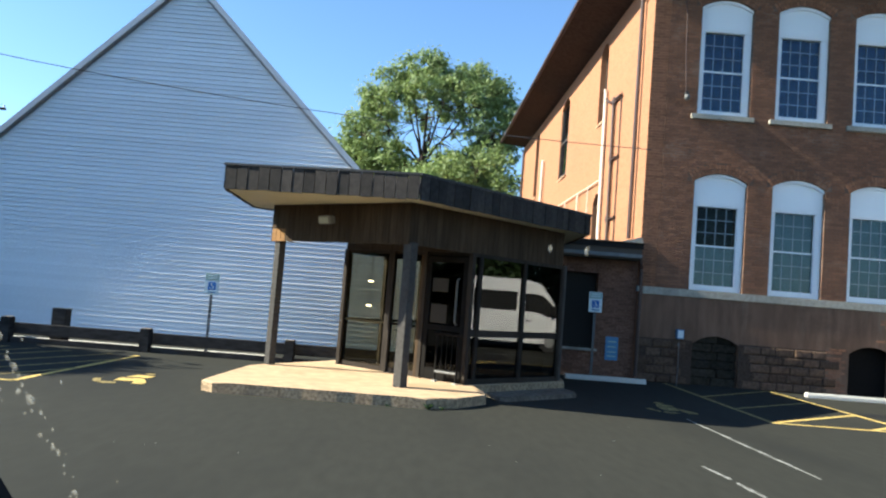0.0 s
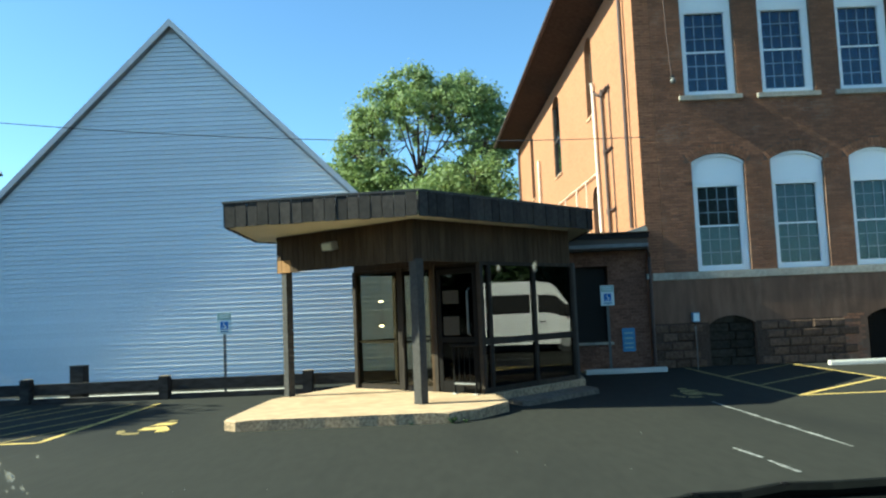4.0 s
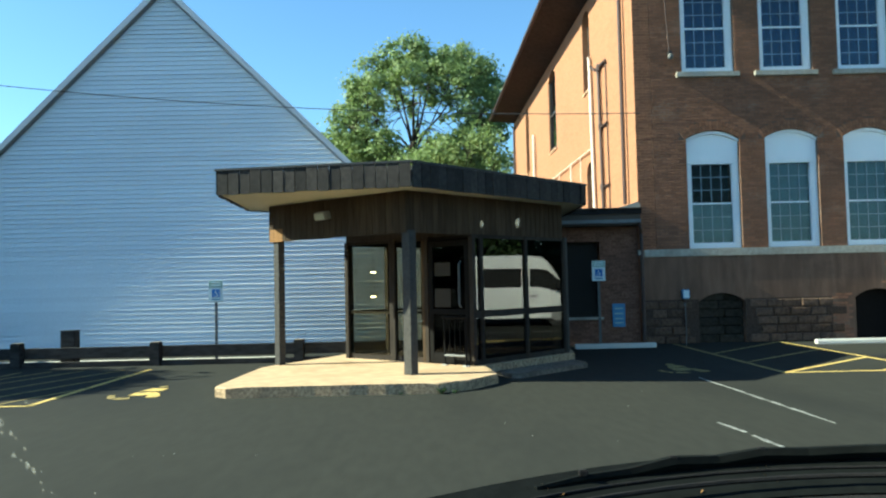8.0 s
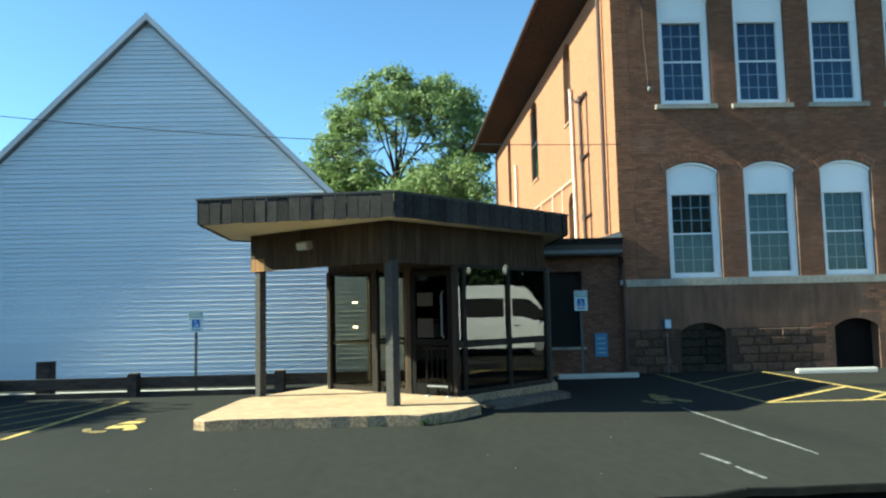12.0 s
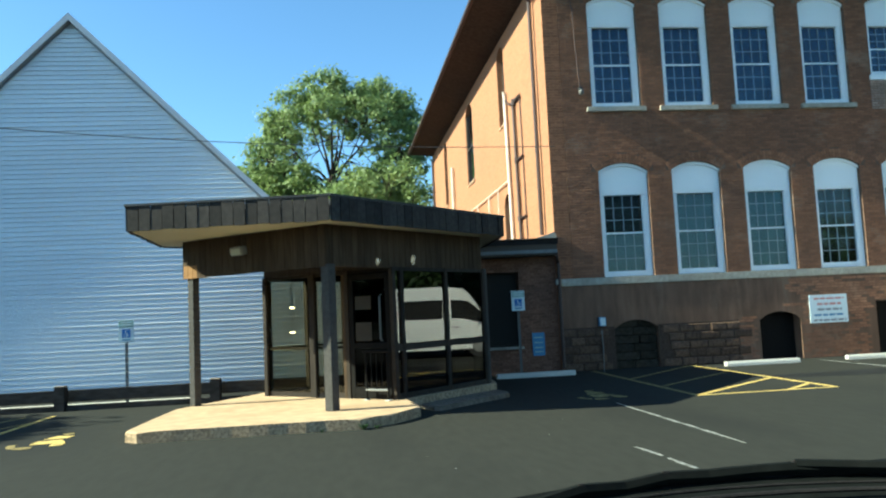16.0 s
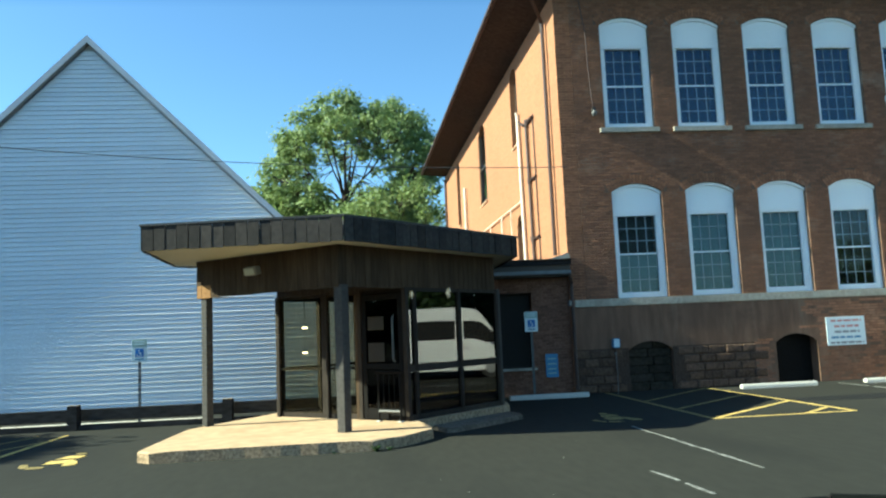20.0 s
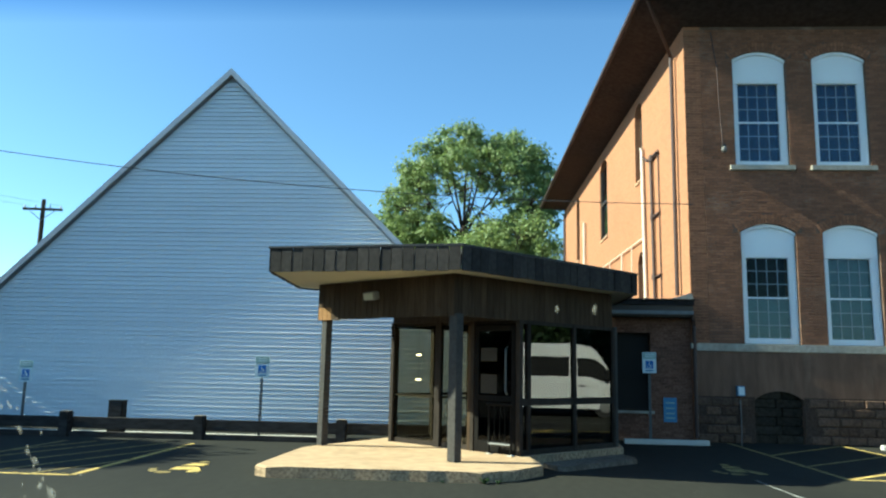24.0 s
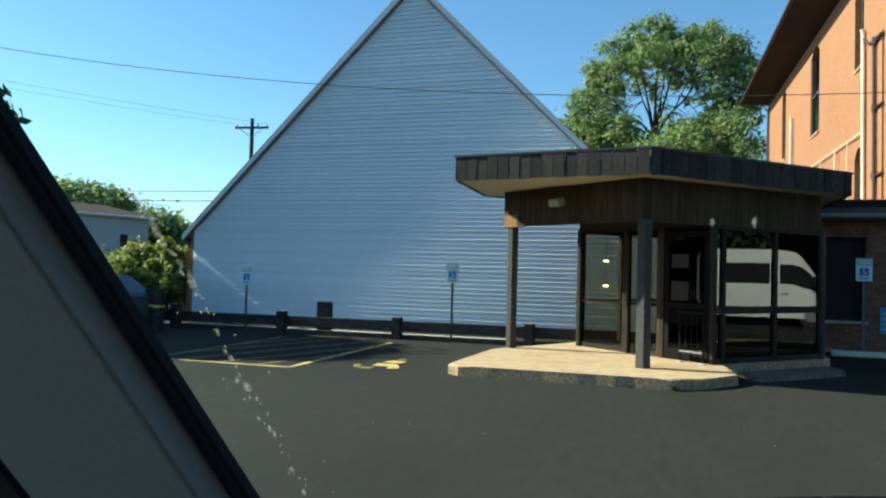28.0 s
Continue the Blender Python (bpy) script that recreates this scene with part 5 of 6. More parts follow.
# woods that close the lot behind the car and to the right; they show in the panes
for i, (x, y, h) in enumerate(((34, 14, 11), (36, 24, 12), (33, 4, 10), (-20, -30, 6), (40, 34, 12))):
    tree(x, y, h, h * 0.42, 40 + i, "dark leafy tree at the edge of the lot", leaf="leaf_dark", per=60, leaf_size=0.24, trunk_r=0.3, spread=1.5, limbs=5)

# far hedge line behind the car, mirrored low in the facade's windows
for i in range(13):
    x = 18.0 + 4.2 * i
    shrub(x, -40.0 - 1.5 * (i % 2), 3.6, (3.2, 5.0, 8.6)[(x > 42) + (x > 48)] + 0.7 * (i % 3), 120 + i, "dense leafy bush in the far hedge line", leaf="leaf", n=40, per=100, size=0.3)
# tall hedge behind the van, dark in the porch panes
for i, y in enumerate((4.5, 8.0, 11.5, 15.0, 18.5, 22.0, 25.5)):
    shrub(27.5 + 0.5 * (i % 3), y, 2.3, 5.6 + 0.3 * (i % 2), 80 + i, "tall dense dark hedge bush at the lot's edge", leaf="leaf_dark", n=46, per=110, size=0.2)

# dense bushes added unseen on the lot's far side, to darken the door's glass
for i, y in enumerate((-7.0, -2.0, 3.0, 8.0, 13.0)):
    shrub(-36.0 - 0.6 * (i % 2), y, 3.0, 6.2 + 0.4 * (i % 3), 140 + i, "tall dense dark bush added unseen to darken the door's glass", leaf="leaf_dark", n=50, per=110, size=0.24)

# unseen tree, added so that its shadow falls across the left aisle
tree(-18.7, 12.9, 8.8, 2.4, 61, "small leafy tree added out of view to shade the aisle", leaf="leaf_dark", per=75, leaf_size=0.2, trunk_r=0.16, spread=0.8)

# ---- far left: house, utility poles, wires ----
fh = thing("far_house", "pale blue-grey house with a low dark roof", "house", at=(0, 0, 0))
m = pose(-32.9, 36.2, 0, 0, 0, 75)
part("wall", box(-5.5, 0, 0, 4.1, 7, 4.3, m), "house_wall", fh)
bm = bmesh.new()
for q in ((-5.9, -0.4, 4.32), (4.5, -0.4, 4.32), (4.5, 7.4, 4.32), (-5.9, 7.4, 4.32), (-4.6, 3.5, 5.15), (3.4, 3.5, 5.15)):
    bm.verts.new(m @ Vector(q))
bm.verts.ensure_lookup_table()
v = bm.verts
for q in ((0, 1, 5, 4), (1, 2, 5), (2, 3, 4, 5), (3, 0, 4), (3, 2, 1, 0)):
    bm.faces.new([v[i] for i in q])
part("roof", bm, "eave_brown", fh, "dark weathered shingle roof")
part("gutter", box(-5.9, -0.5, 4.24, 4.5, -0.41, 4.34, m, bevel=0.01), "window_white", fh, "white eaves gutter")
win = part("window", box(2.1, -0.03, 2.15, 2.6, 0.05, 3.2, m), "unlit_room", fh)
part("frame", box(2.0, -0.05, 2.05, 2.7, -0.031, 2.15, m), "window_white", win)
part("porch_post", box(5.3, -0.2, 0, 5.45, -0.05, 2.9, m), "window_white", fh)
part("porch_roof", box(4.104, -0.4, 2.9, 5.6, 3.0, 3.15, m), "eave_brown", fh)


def utility_pole(x, y, top, label, turn=0):
    t = thing("utility_pole", label, "utility pole", "utility poles", at=(x, y, 0))
    t.rotation_euler.z = radians(turn)
    part("shaft", tube([(0, 0, -0.3), (0, 0, top * 0.5), (0, 0, top)], [0.17, 0.14, 0.11], 10), "bark", t)
    arm = part("crossarm", box(-1.05, -0.1, top - 0.62, 1.05, 0.02, top - 0.5), "bark", t)
    for s in (-1, 1):
        part("brace", tube([(0.75 * s, -0.12, top - 0.6), (0, -0.15, top - 1.2)], 0.02, 5), "metal_grey", t)
        for o in (0.4, 0.95):
            bm = bmesh.new()
            bmesh.ops.create_cone(bm, cap_ends=True, segments=8, radius1=0.06, radius2=0.04, depth=0.16, matrix=pose(o * s, -0.04, top - 0.42))
            part("insulator", bm, "metal_grey", arm)
    return t


utility_pole(-24.55, 40.0, 10.35, "far wooden utility pole with a crossarm", 8)
utility_pole(-19.9, 16.6, 8.1, "wooden utility pole beside the lot", 70)


def wire(label, pts, r=0.012):
    ob = part("overhead_wire", tube(pts, r, 5), "cable_grey")
    return tagged(ob, label, "cable", "overhead wires")


def sagging(p, q, sag, n=24):
    p, q = Vector(p), Vector(q)
    return [p.lerp(q, k / n) - Vector((0, 0, sag * 4 * (k / n) * (1 - k / n))) for k in range(n + 1)]


wire("thin dark service wire slung in front of the gable", sagging((-19.9, 16.6, 7.81), (4.9, 17.8, 5.48), 0.634), 0.010)
wire("far overhead cable on the utility pole", sagging((-24.5, 40, 6.0), (-70, 47, 9.7), 0.9), 0.022)
wire("far overhead cable on the utility pole", sagging((-24.5, 40, 5.4), (-70, 47, 8.4), 0.7), 0.026)
for o in (-0.9, 0.9):
    wire("far power line on the crossarm", sagging((-24.5 + o, 40, 10.0), (-48 + o, 12, 12.5), 0.5), 0.007)


# ---- vehicles ----
def loft(rings):
    bm = bmesh.new()
    rs = [[bm.verts.new(p) for p in r] for r in rings]
    n = len(rs[0])
    for a, b in zip(rs, rs[1:]):
        for k in range(n):
            bm.faces.new((a[k], a[(k + 1) % n], b[(k + 1) % n], b[k]))
    bm.faces.new(rs[0][::-1])
    bm.faces.new(rs[-1])
    bmesh.ops.recalc_face_normals(bm, faces=bm.faces[:])
    return bm


def section(x, w, z0, z1, top_w, shoulder):
    """A cross-section of a body: sill, shoulder, roof, closed."""
    return [(x, -w, z0), (x, -w, shoulder), (x, -top_w, z1 - 0.08), (x, -top_w + 0.12, z1), (x, top_w - 0.12, z1), (x, top_w, z1 - 0.08), (x, w, shoulder), (x, w, z0)]


def wheels(t, xs, half, r):
    for x in xs:
        for s in (-1, 1):
            bm = bmesh.new()
            bmesh.ops.create_cone(bm, cap_ends=True, segments=24, radius1=r, radius2=r, depth=0.22, matrix=pose(x, s * (half - 0.08), r, 90, 0, 0))
            w = part("wheel", bm, "tyre", t)
            bm = bmesh.new()
            bmesh.ops.create_cone(bm, cap_ends=True, segments=20, radius1=r * 0.6, radius2=r * 0.5, depth=0.05, matrix=pose(x, s * (half + 0.03), r, -90 * s, 0, 0))
            part("rim", bm, "metal_grey", w)


# passenger van parked nose-in (x is its length, nose at +x), mirrored in the porch panes
van = thing("passenger_van", "white high-roofed passenger van with dark side windows", "van", at=(14.85, 14.62, 0))
van.rotation_euler.z = radians(90)
part("body", loft([section(-2.9, 0.95, 0.35, 2.35, 0.82, 1.1), section(-2.8, 0.99, 0.3, 2.45, 0.86, 1.1), section(0.9, 0.99, 0.28, 2.45, 0.86, 1.1), section(1.45, 0.99, 0.28, 2.36, 0.84, 1.1), section(1.62, 0.985, 0.28, 2.22, 0.82, 1.1),
                   section(1.85, 0.98, 0.28, 1.93, 0.78, 1.1), section(2.25, 0.96, 0.3, 1.30, 0.80, 1.05), section(2.75, 0.9, 0.3, 1.05, 0.74, 0.85), section(2.95, 0.8, 0.35, 0.8, 0.66, 0.7)]), "van_white", van)
for s in (-1, 1):
    for x0, x1, a, b in ((-2.6, -0.95, 1.25, 2.0), (-0.85, 0.66, 1.25, 2.0)):
        part("side_window", box(x0, s * 0.945 - 0.02, a, x1, s * 0.945 + 0.02, b, bevel=0.01), "black_plastic", van, "dark tinted side window").rotation_euler.x = 0
    bm = bmesh.new()
    pts = [(0.95, 1.3), (1.2, 1.22), (2.1, 1.2), (2.12, 1.3), (1.85, 1.68), (1.55, 1.92), (1.3, 1.97), (0.95, 1.97)]
    add_slab(bm, pts, s * 0.94 - 0.025, s * 0.94 + 0.025)
    bmesh.ops.recalc_face_normals(bm, faces=bm.faces[:])
    part("door_window", bm, "black_plastic", van, "dark front door window")
    part("door_handle", box(0.98, s * 0.99 - 0.02, 1.02, 1.2, s * 0.99 + 0.02, 1.06), "black_plastic", van)
    part("sill_trim", box(-2.6, s * 0.985 - 0.02, 0.5, 2.2, s * 0.985 + 0.02, 0.6), "black_plastic", van)
    part("mirror", box(1.85, s * 1.12 - 0.1, 1.25, 2.0, s * 1.12 + 0.1, 1.6, bevel=0.03), "black_plastic", van)
    part("headlight", box(2.72, s * 0.68 - 0.12, 0.72, 2.95, s * 0.68 + 0.12, 0.95, bevel=0.03), "metal_grey", van)
bm = bmesh.new()
for q in ((1.78, -0.72, 1.93), (1.78, 0.72, 1.93), (2.27, 0.76, 1.32), (2.27, -0.76, 1.32)):
    bm.verts.new(Vector(q) + Vector((0.03, 0, 0.03)))
bm.verts.ensure_lookup_table()
bm.faces.new(bm.verts[:])
part("windscreen", bm, "black_plastic", van)
wheels(van, (-1.9, 1.85), 0.95, 0.35)

# grey car half hidden by the shrubs
car = thing("parked_car", "silver-grey hatchback parked by the shrubs", "car", at=(-13.4, 14.6, 0))
car.rotation_euler.z = radians(160)
car.scale = (1, 1, 0.86)
part("body", loft([section(-2.0, 0.8, 0.4, 0.9, 0.7, 0.7), section(-1.9, 0.86, 0.25, 1.0, 0.74, 0.8), section(-1.2, 0.88, 0.22, 1.42, 0.6, 0.85), section(0.3, 0.88, 0.22, 1.45, 0.6, 0.85),
                   section(1.0, 0.88, 0.22, 0.98, 0.72, 0.82), section(1.9, 0.82, 0.25, 0.82, 0.66, 0.7), section(2.1, 0.7, 0.35, 0.65, 0.6, 0.55)]), "car_grey", car)
for s in (-1, 1):
    bm = bmesh.new()
    add_slab(bm, [(-1.3, 0.92), (0.7, 0.92), (0.25, 1.34), (-1.1, 1.34)], s * 0.76 - 0.05, s * 0.76 + 0.05)
    bmesh.ops.recalc_face_normals(bm, faces=bm.faces[:])
    part("side_window", bm, "black_plastic", car)
    part("headlight", box(1.85, s * 0.6 - 0.14, 0.6, 2.07, s * 0.6 + 0.14, 0.72, bevel=0.02), "sign_white", car)
wheels(car, (-1.3, 1.35), 0.85, 0.3)


# ---- the car that carries the camera ----
own = thing("own_car", "parked car with a grey roof pillar and dark dashboard", "car", at=(0, 0, 0))


def arc_pts(x0, x1, n, yc, zc, bow, back=0.0, drop=0.0):
    """Points along the foot of the windscreen, bowed forward in the middle."""
    out = []
    for k in range(n + 1):
        x = x0 + (x1 - x0) * k / n
        u = (x - 0.55) / 0.98
        out.append(Vector((x, yc - bow * u * u - back, zc - drop)))
    return out


def strip(front, rear):
    bm = bmesh.new()
    a = [bm.verts.new(p) for p in front]
    b = [bm.verts.new(p) for p in rear]
    for k in range(len(a) - 1):
        bm.faces.new((a[k], a[k + 1], b[k + 1], b[k]))
    bmesh.ops.recalc_face_normals(bm, faces=bm.faces[:])
    return bm


COWL_Y, COWL_Z = 1.13, 1.285
part("cowl", strip(arc_pts(-0.42, 1.5, 24, COWL_Y, COWL_Z, 0.60), arc_pts(-0.42, 1.5, 24, COWL_Y, COWL_Z, 0.60, 0.12, 0.03)), "cowl_black", own, "black plastic cowl at the windscreen's foot", smooth=True)
part("cowl_lip", tube(arc_pts(-0.42, 1.5, 24, COWL_Y, COWL_Z, 0.60, 0.10, 0.012), 0.0035, 6), "dash", own)
part("bonnet", strip(arc_pts(-0.30, 1.4, 24, COWL_Y + 0.9, COWL_Z - 0.42, 0.2), arc_pts(-0.42, 1.5, 24, COWL_Y, COWL_Z, 0.60, 0.0, 0.015)), "cowl_black", own, smooth=True)
part("dashboard", strip(arc_pts(-0.42, 1.5, 24, COWL_Y, COWL_Z, 0.60, 0.10, 0.03), arc_pts(-0.42, 1.5, 24, COWL_Y, COWL_Z, 0.58, 0.21, 0.045)), "dash", own, "dark vent strip along the windscreen's foot", smooth=True)
part("dashboard_top", strip(arc_pts(-0.42, 1.5, 24, COWL_Y, COWL_Z, 0.58, 0.2105, 0.043), arc_pts(-0.42, 1.5, 24, COWL_Y, COWL_Z, 0.50, 0.60, 0.06)), "dash_tan", own, "grey-brown moulded dashboard top", smooth=True)
part("dash_front", strip(arc_pts(-0.42, 1.5, 24, COWL_Y, COWL_Z, 0.50, 0.60, 0.06), arc_pts(-0.42, 1.5, 24, COWL_Y, COWL_Z, 0.50, 0.64, 0.6)), "dash", own)
wp = thing("wiper", "black windscreen wiper lying along the cowl", "wiper")
wp.parent = own
base = arc_pts(0.12, 1.2, 16, COWL_Y, COWL_Z - 0.020, 0.60)
del wp["label"], wp["category"]
part("blade", tube([p + Vector((0, -0.03, 0.012 + 0.012 * math.sin(math.pi * k / 16) + 0.003 * math.sin(2.7 * k))) for k, p in enumerate(base)], [0.004, 0.006, 0.008] + [0.010 + 0.002 * math.sin(3.1 * k) for k in range(14)], 6), "cowl_black", wp)
part("arm", tube([base[8] + Vector((0.0, -0.03, 0.03)), base[12] + Vector((0.0, -0.03, 0.022)), base[16] + Vector((0.05, -0.02, 0.0))], 0.009, 6), "cowl_black", wp)
clip_rng = random.Random(5)
for k in (1, 3, 5, 8, 10, 13):
    c = base[k] + Vector((0, -0.032, 0.022 + 0.010 * math.sin(math.pi * k / 16)))
    part("blade_clip", box(c.x - 0.006, c.y - 0.004, c.z - 0.005, c.x + 0.006, c.y + 0.004, c.z + 0.003 * clip_rng.uniform(0.4, 1.6), bevel=0.0015), "dash", wp)
bm = bmesh.new()
for k in range(26):
    c = base[0].lerp(base[16], clip_rng.random())
    u = (c.x - 0.55) / 0.98
    c = Vector((c.x, COWL_Y - 0.60 * u * u - clip_rng.uniform(0.02, 0.10), 0))
    c.z = COWL_Z - 0.25 * (COWL_Y - 0.60 * u * u - c.y) + 0.002
    d = Vector((clip_rng.uniform(-1, 1), clip_rng.uniform(-0.5, 0.5), 0.2)).normalized() * clip_rng.uniform(0.002, 0.006)
    w = Vector((-d.y, d.x, 0.002)).normalized() * 0.0015
    bm.faces.new([bm.verts.new(q) for q in (c - d, c + w, c + d, c - w)])
litter = part("leaf_litter", bm, "lit_wood_litter", own, "bits of dry leaf litter along the cowl")
litter["kind"] = "stuff"
part("cowl_seam", tube(arc_pts(-0.42, 1.5, 24, COWL_Y, COWL_Z, 0.60, 0.055, 0.012), 0.002, 6), "dash", own)
# left roof pillar: rubber seal and cloth-covered trim
PT, PF = Vector((-0.598, 0.365, 1.926)), Vector((-0.345, 0.783, 1.19))
ax = (PF - PT).normalized()
side = Vector((-0.93, 0.0, 0.0)) - ax * ax.dot(Vector((-0.93, 0.0, 0.0)))
side.normalize()
out = ax.cross(side).normalized()


def bar(a, b, u0, u1, w0, w1):
    bm = bmesh.new()
    rings = [[bm.verts.new(p + side * u + out * w) for u, w in ((u0, w0), (u1, w0), (u1, w1), (u0, w1))] for p in (a, b)]
    for k in range(4):
        bm.faces.new((rings[0][k], rings[0][(k + 1) % 4], rings[1][(k + 1) % 4], rings[1][k]))
    bm.faces.new(rings[0][::-1])
    bm.faces.new(rings[1])
    bmesh.ops.recalc_face_normals(bm, faces=bm.faces[:])
    bmesh.ops.bevel(bm, geom=bm.edges[:], offset=0.005, segments=2, affect="EDGES")
    return bm


part("pillar_seal", bar(PT, PF, 0.0, 0.022, -0.02, 0.0), "black_plastic", own, "black rubber windscreen seal")
part("pillar_trim", bar(PT, PF, 0.0225, 0.24, -0.05, -0.003), "pillar_trim", own, "grey-brown pillar trim")
part("door_frame", bar(PT, PF, 0.245, 0.30, -0.05, -0.01), "black_plastic", own)

# dried dirt on the windscreen: a run of flecks and a few stray spots
rng = random.Random(12)
wn_x = Vector((1, 0, 0))
wn_d = (PF - PT).normalized()
wn_u = (wn_d - wn_x * wn_d.dot(wn_x)).normalized()
bm = bmesh.new()


def fleck(c, r, layers=3):
    """A thin crust, heaped in the middle."""
    if layers > 1:
        fleck(c + wn_x.cross(wn_u) * 0.0006, r * 0.7, layers - 1)
    a0, n = rng.uniform(0, 6), 9
    ring = [c + (wn_x * math.cos(a0 + math.tau * k / n) + wn_u * 1.9 * math.sin(a0 + math.tau * k / n)) * r * rng.uniform(0.45, 1.2) for k in range(n)]
    up = wn_x.cross(wn_u) * 0.0004
    lo, hi = [bm.verts.new(p) for p in ring], [bm.verts.new(p + up) for p in ring]
    bm.faces.new(lo[::-1])
    bm.faces.new(hi)
    for k in range(n):
        bm.faces.new((lo[k], lo[(k + 1) % n], hi[(k + 1) % n], hi[k]))


RUN0, RUN1 = Vector((-0.391, 0.597, 1.518)), Vector((-0.339, 0.707, 1.323))
for k in range(26):
    c = RUN0.lerp(RUN1, rng.random()) + wn_x * rng.gauss(0, 0.004)
    fleck(c, rng.choice((0.0009, 0.0012, 0.0016, 0.0022)))
for k, r in ((0.15, 0.0028), (0.28, 0.003), (0.42, 0.0042), (0.64, 0.0026), (0.86, 0.0028), (0.99, 0.0028)):
    fleck(RUN0.lerp(RUN1, k), r)
for k in range(18):
    fleck(RUN0.lerp(Vector((-0.425, 0.548, 1.604)), rng.random()) + wn_x * rng.gauss(0, 0.002), rng.choice((0.0008, 0.0011, 0.0015)))
SMEAR = Vector((-0.430, 0.536, 1.624))
for k in range(22):
    fleck(SMEAR.lerp(RUN0 + Vector((0.004, 0, 0)), rng.random()) + wn_x * rng.gauss(0, 0.0022), rng.choice((0.0022, 0.003, 0.004)), 1)
for k in range(14):
    fleck(RUN0.lerp(RUN1, rng.random()) + wn_x * rng.uniform(-0.03, 0.04) + wn_u * rng.uniform(-0.03, 0.03), rng.choice((0.0006, 0.0009, 0.0012)))
for x, r in ((0.034, 0.0018), (0.06, 0.0024)):
    fleck(Vector((x, 0.558, 1.586)), r)
bmesh.ops.recalc_face_normals(bm, faces=bm.faces[:])
flecks = part("dried_dirt", bm, "dried_dirt", own, "pale dried dirt flecks on the windscreen")
flecks["kind"] = "stuff"

w0 = PT + (PF - PT) * ((1.7565 - PT.z) / (PF.z - PT.z))
w1 = PT - (PF - PT) * 0.05
bm = bmesh.new()
bm.faces.new([bm.verts.new(v) for v in (w0, w0 + wn_x * 2.0, w1 + wn_x * 2.0, w1)])
shade = part("shade_band", bm, "shade_band", own, "blue tinted band along the windscreen's head")
shade.visible_shadow = False

# lower shell of the car, out of sight below the glass
body = part("body_shell", loft([[(x, y, z) for x, z in ((-0.46, 0.35), (-0.5, min(0.9, h - 0.1)), (-0.44, h), (1.52, h), (1.58, min(0.9, h - 0.1)), (1.54, 0.35))] for y, h in ((-3.0, 0.95), (-2.6, 1.08), (-0.2, 1.08), (0.55, 1.05), (1.9, 0.72), (2.1, 0.55))]), "black_plastic", own, "dark painted car body")
part("roof_panel", box(-0.42, -1.9, 1.99, 1.5, 0.3, 2.04, bevel=0.015), "pillar_trim", own)
for x, y in ((-0.44, -1.9), (1.48, -1.9), (1.48, 0.25)):
    part("roof_pillar", tube([(x, y - 0.3 if y < 0 else y + 0.5, 1.05), (x, y, 2.0)], 0.04), "black_plastic", own)
part("roof_pillar", tube([(1.45, 0.62, 1.1), (1.56, 0.2, 1.99)], 0.05), "black_plastic", own)
for y in (-2.0, 1.25):
    for x in (-0.42, 1.5):
        bm = bmesh.new()
        bmesh.ops.create_cone(bm, cap_ends=True, segments=24, radius1=0.35, radius2=0.35, depth=0.22, matrix=pose(x, y, 0.35, 0, 90, 0))
        part("wheel", bm, "tyre", own)

# dark guide posts with yellow bands by the shrubs
def guide_post(x, y):
    t = thing("guide_post", "dark square post with a yellow band", "post", "guide posts", at=(x, y, 0))
    part("shaft", box(-0.09, -0.09, -0.1, 0.09, 0.09, 0.95, bevel=0.012), "timber", t)
    part("band", box(-0.095, -0.095, 0.55, 0.095, 0.095, 0.60), "yellow", t)
    return t


guide_post(-10.9, 14.2)
guide_post(-11.35, 14.5)

stake = thing("marker_stake", "thin pale marker stake by the brick wall", "stake", at=(5.62, 17.25, 0))
part("rod", tube([(0, 0, -0.1), (0.01, 0, 0.55), (0, 0, 0.95)], 0.012, 6), "pole_grey", stake)
part("cap", box(-0.02, -0.012, 0.9, 0.02, 0.012, 0.97), "pole_grey", stake)

# lit wall lamps inside the porch
for z in (1.31, 1.785):
    t = thing("porch_lamp", "small lit lamp glowing inside the glazed porch", "lamp", "porch lamps", at=(-1.27, 14.85, z))
    part("bulb", box(-0.05, -0.025, -0.016, 0.05, 0.025, 0.016, bevel=0.008), "lamp_glow", t)
    part("rod", tube([(0, 0.0, 0.02), (0, 0.0, 2.98 - z)], 0.006, 5), "metal_dark", t)

# weeds at the kerb and loose grit on the asphalt
def weed(x, y, z, n, h, seed):
    rng = random.Random(seed)
    t = thing("weed_tuft", "small green weed tuft growing at the kerb", "weed", "weeds at the kerb", at=(x, y, z))
    bm = bmesh.new()
    for k in range(n):
        a, l = rng.uniform(0, math.tau), h * rng.uniform(0.5, 1.1)
        d = Vector((math.cos(a), math.sin(a), 0))
        s = Vector((-d.y, d.x, 0)) * 0.006
        p, q, r = d * 0.01, d * l * 0.35 + Vector((0, 0, l * 0.6)), d * l * 0.8 + Vector((0, 0, l * 0.75))
        v = [bm.verts.new(c) for c in (p - s, p + s, q + s, r, q - s)]
        bm.faces.new(v)
    part("blades", bm, "leaf_dark", t)
    return t


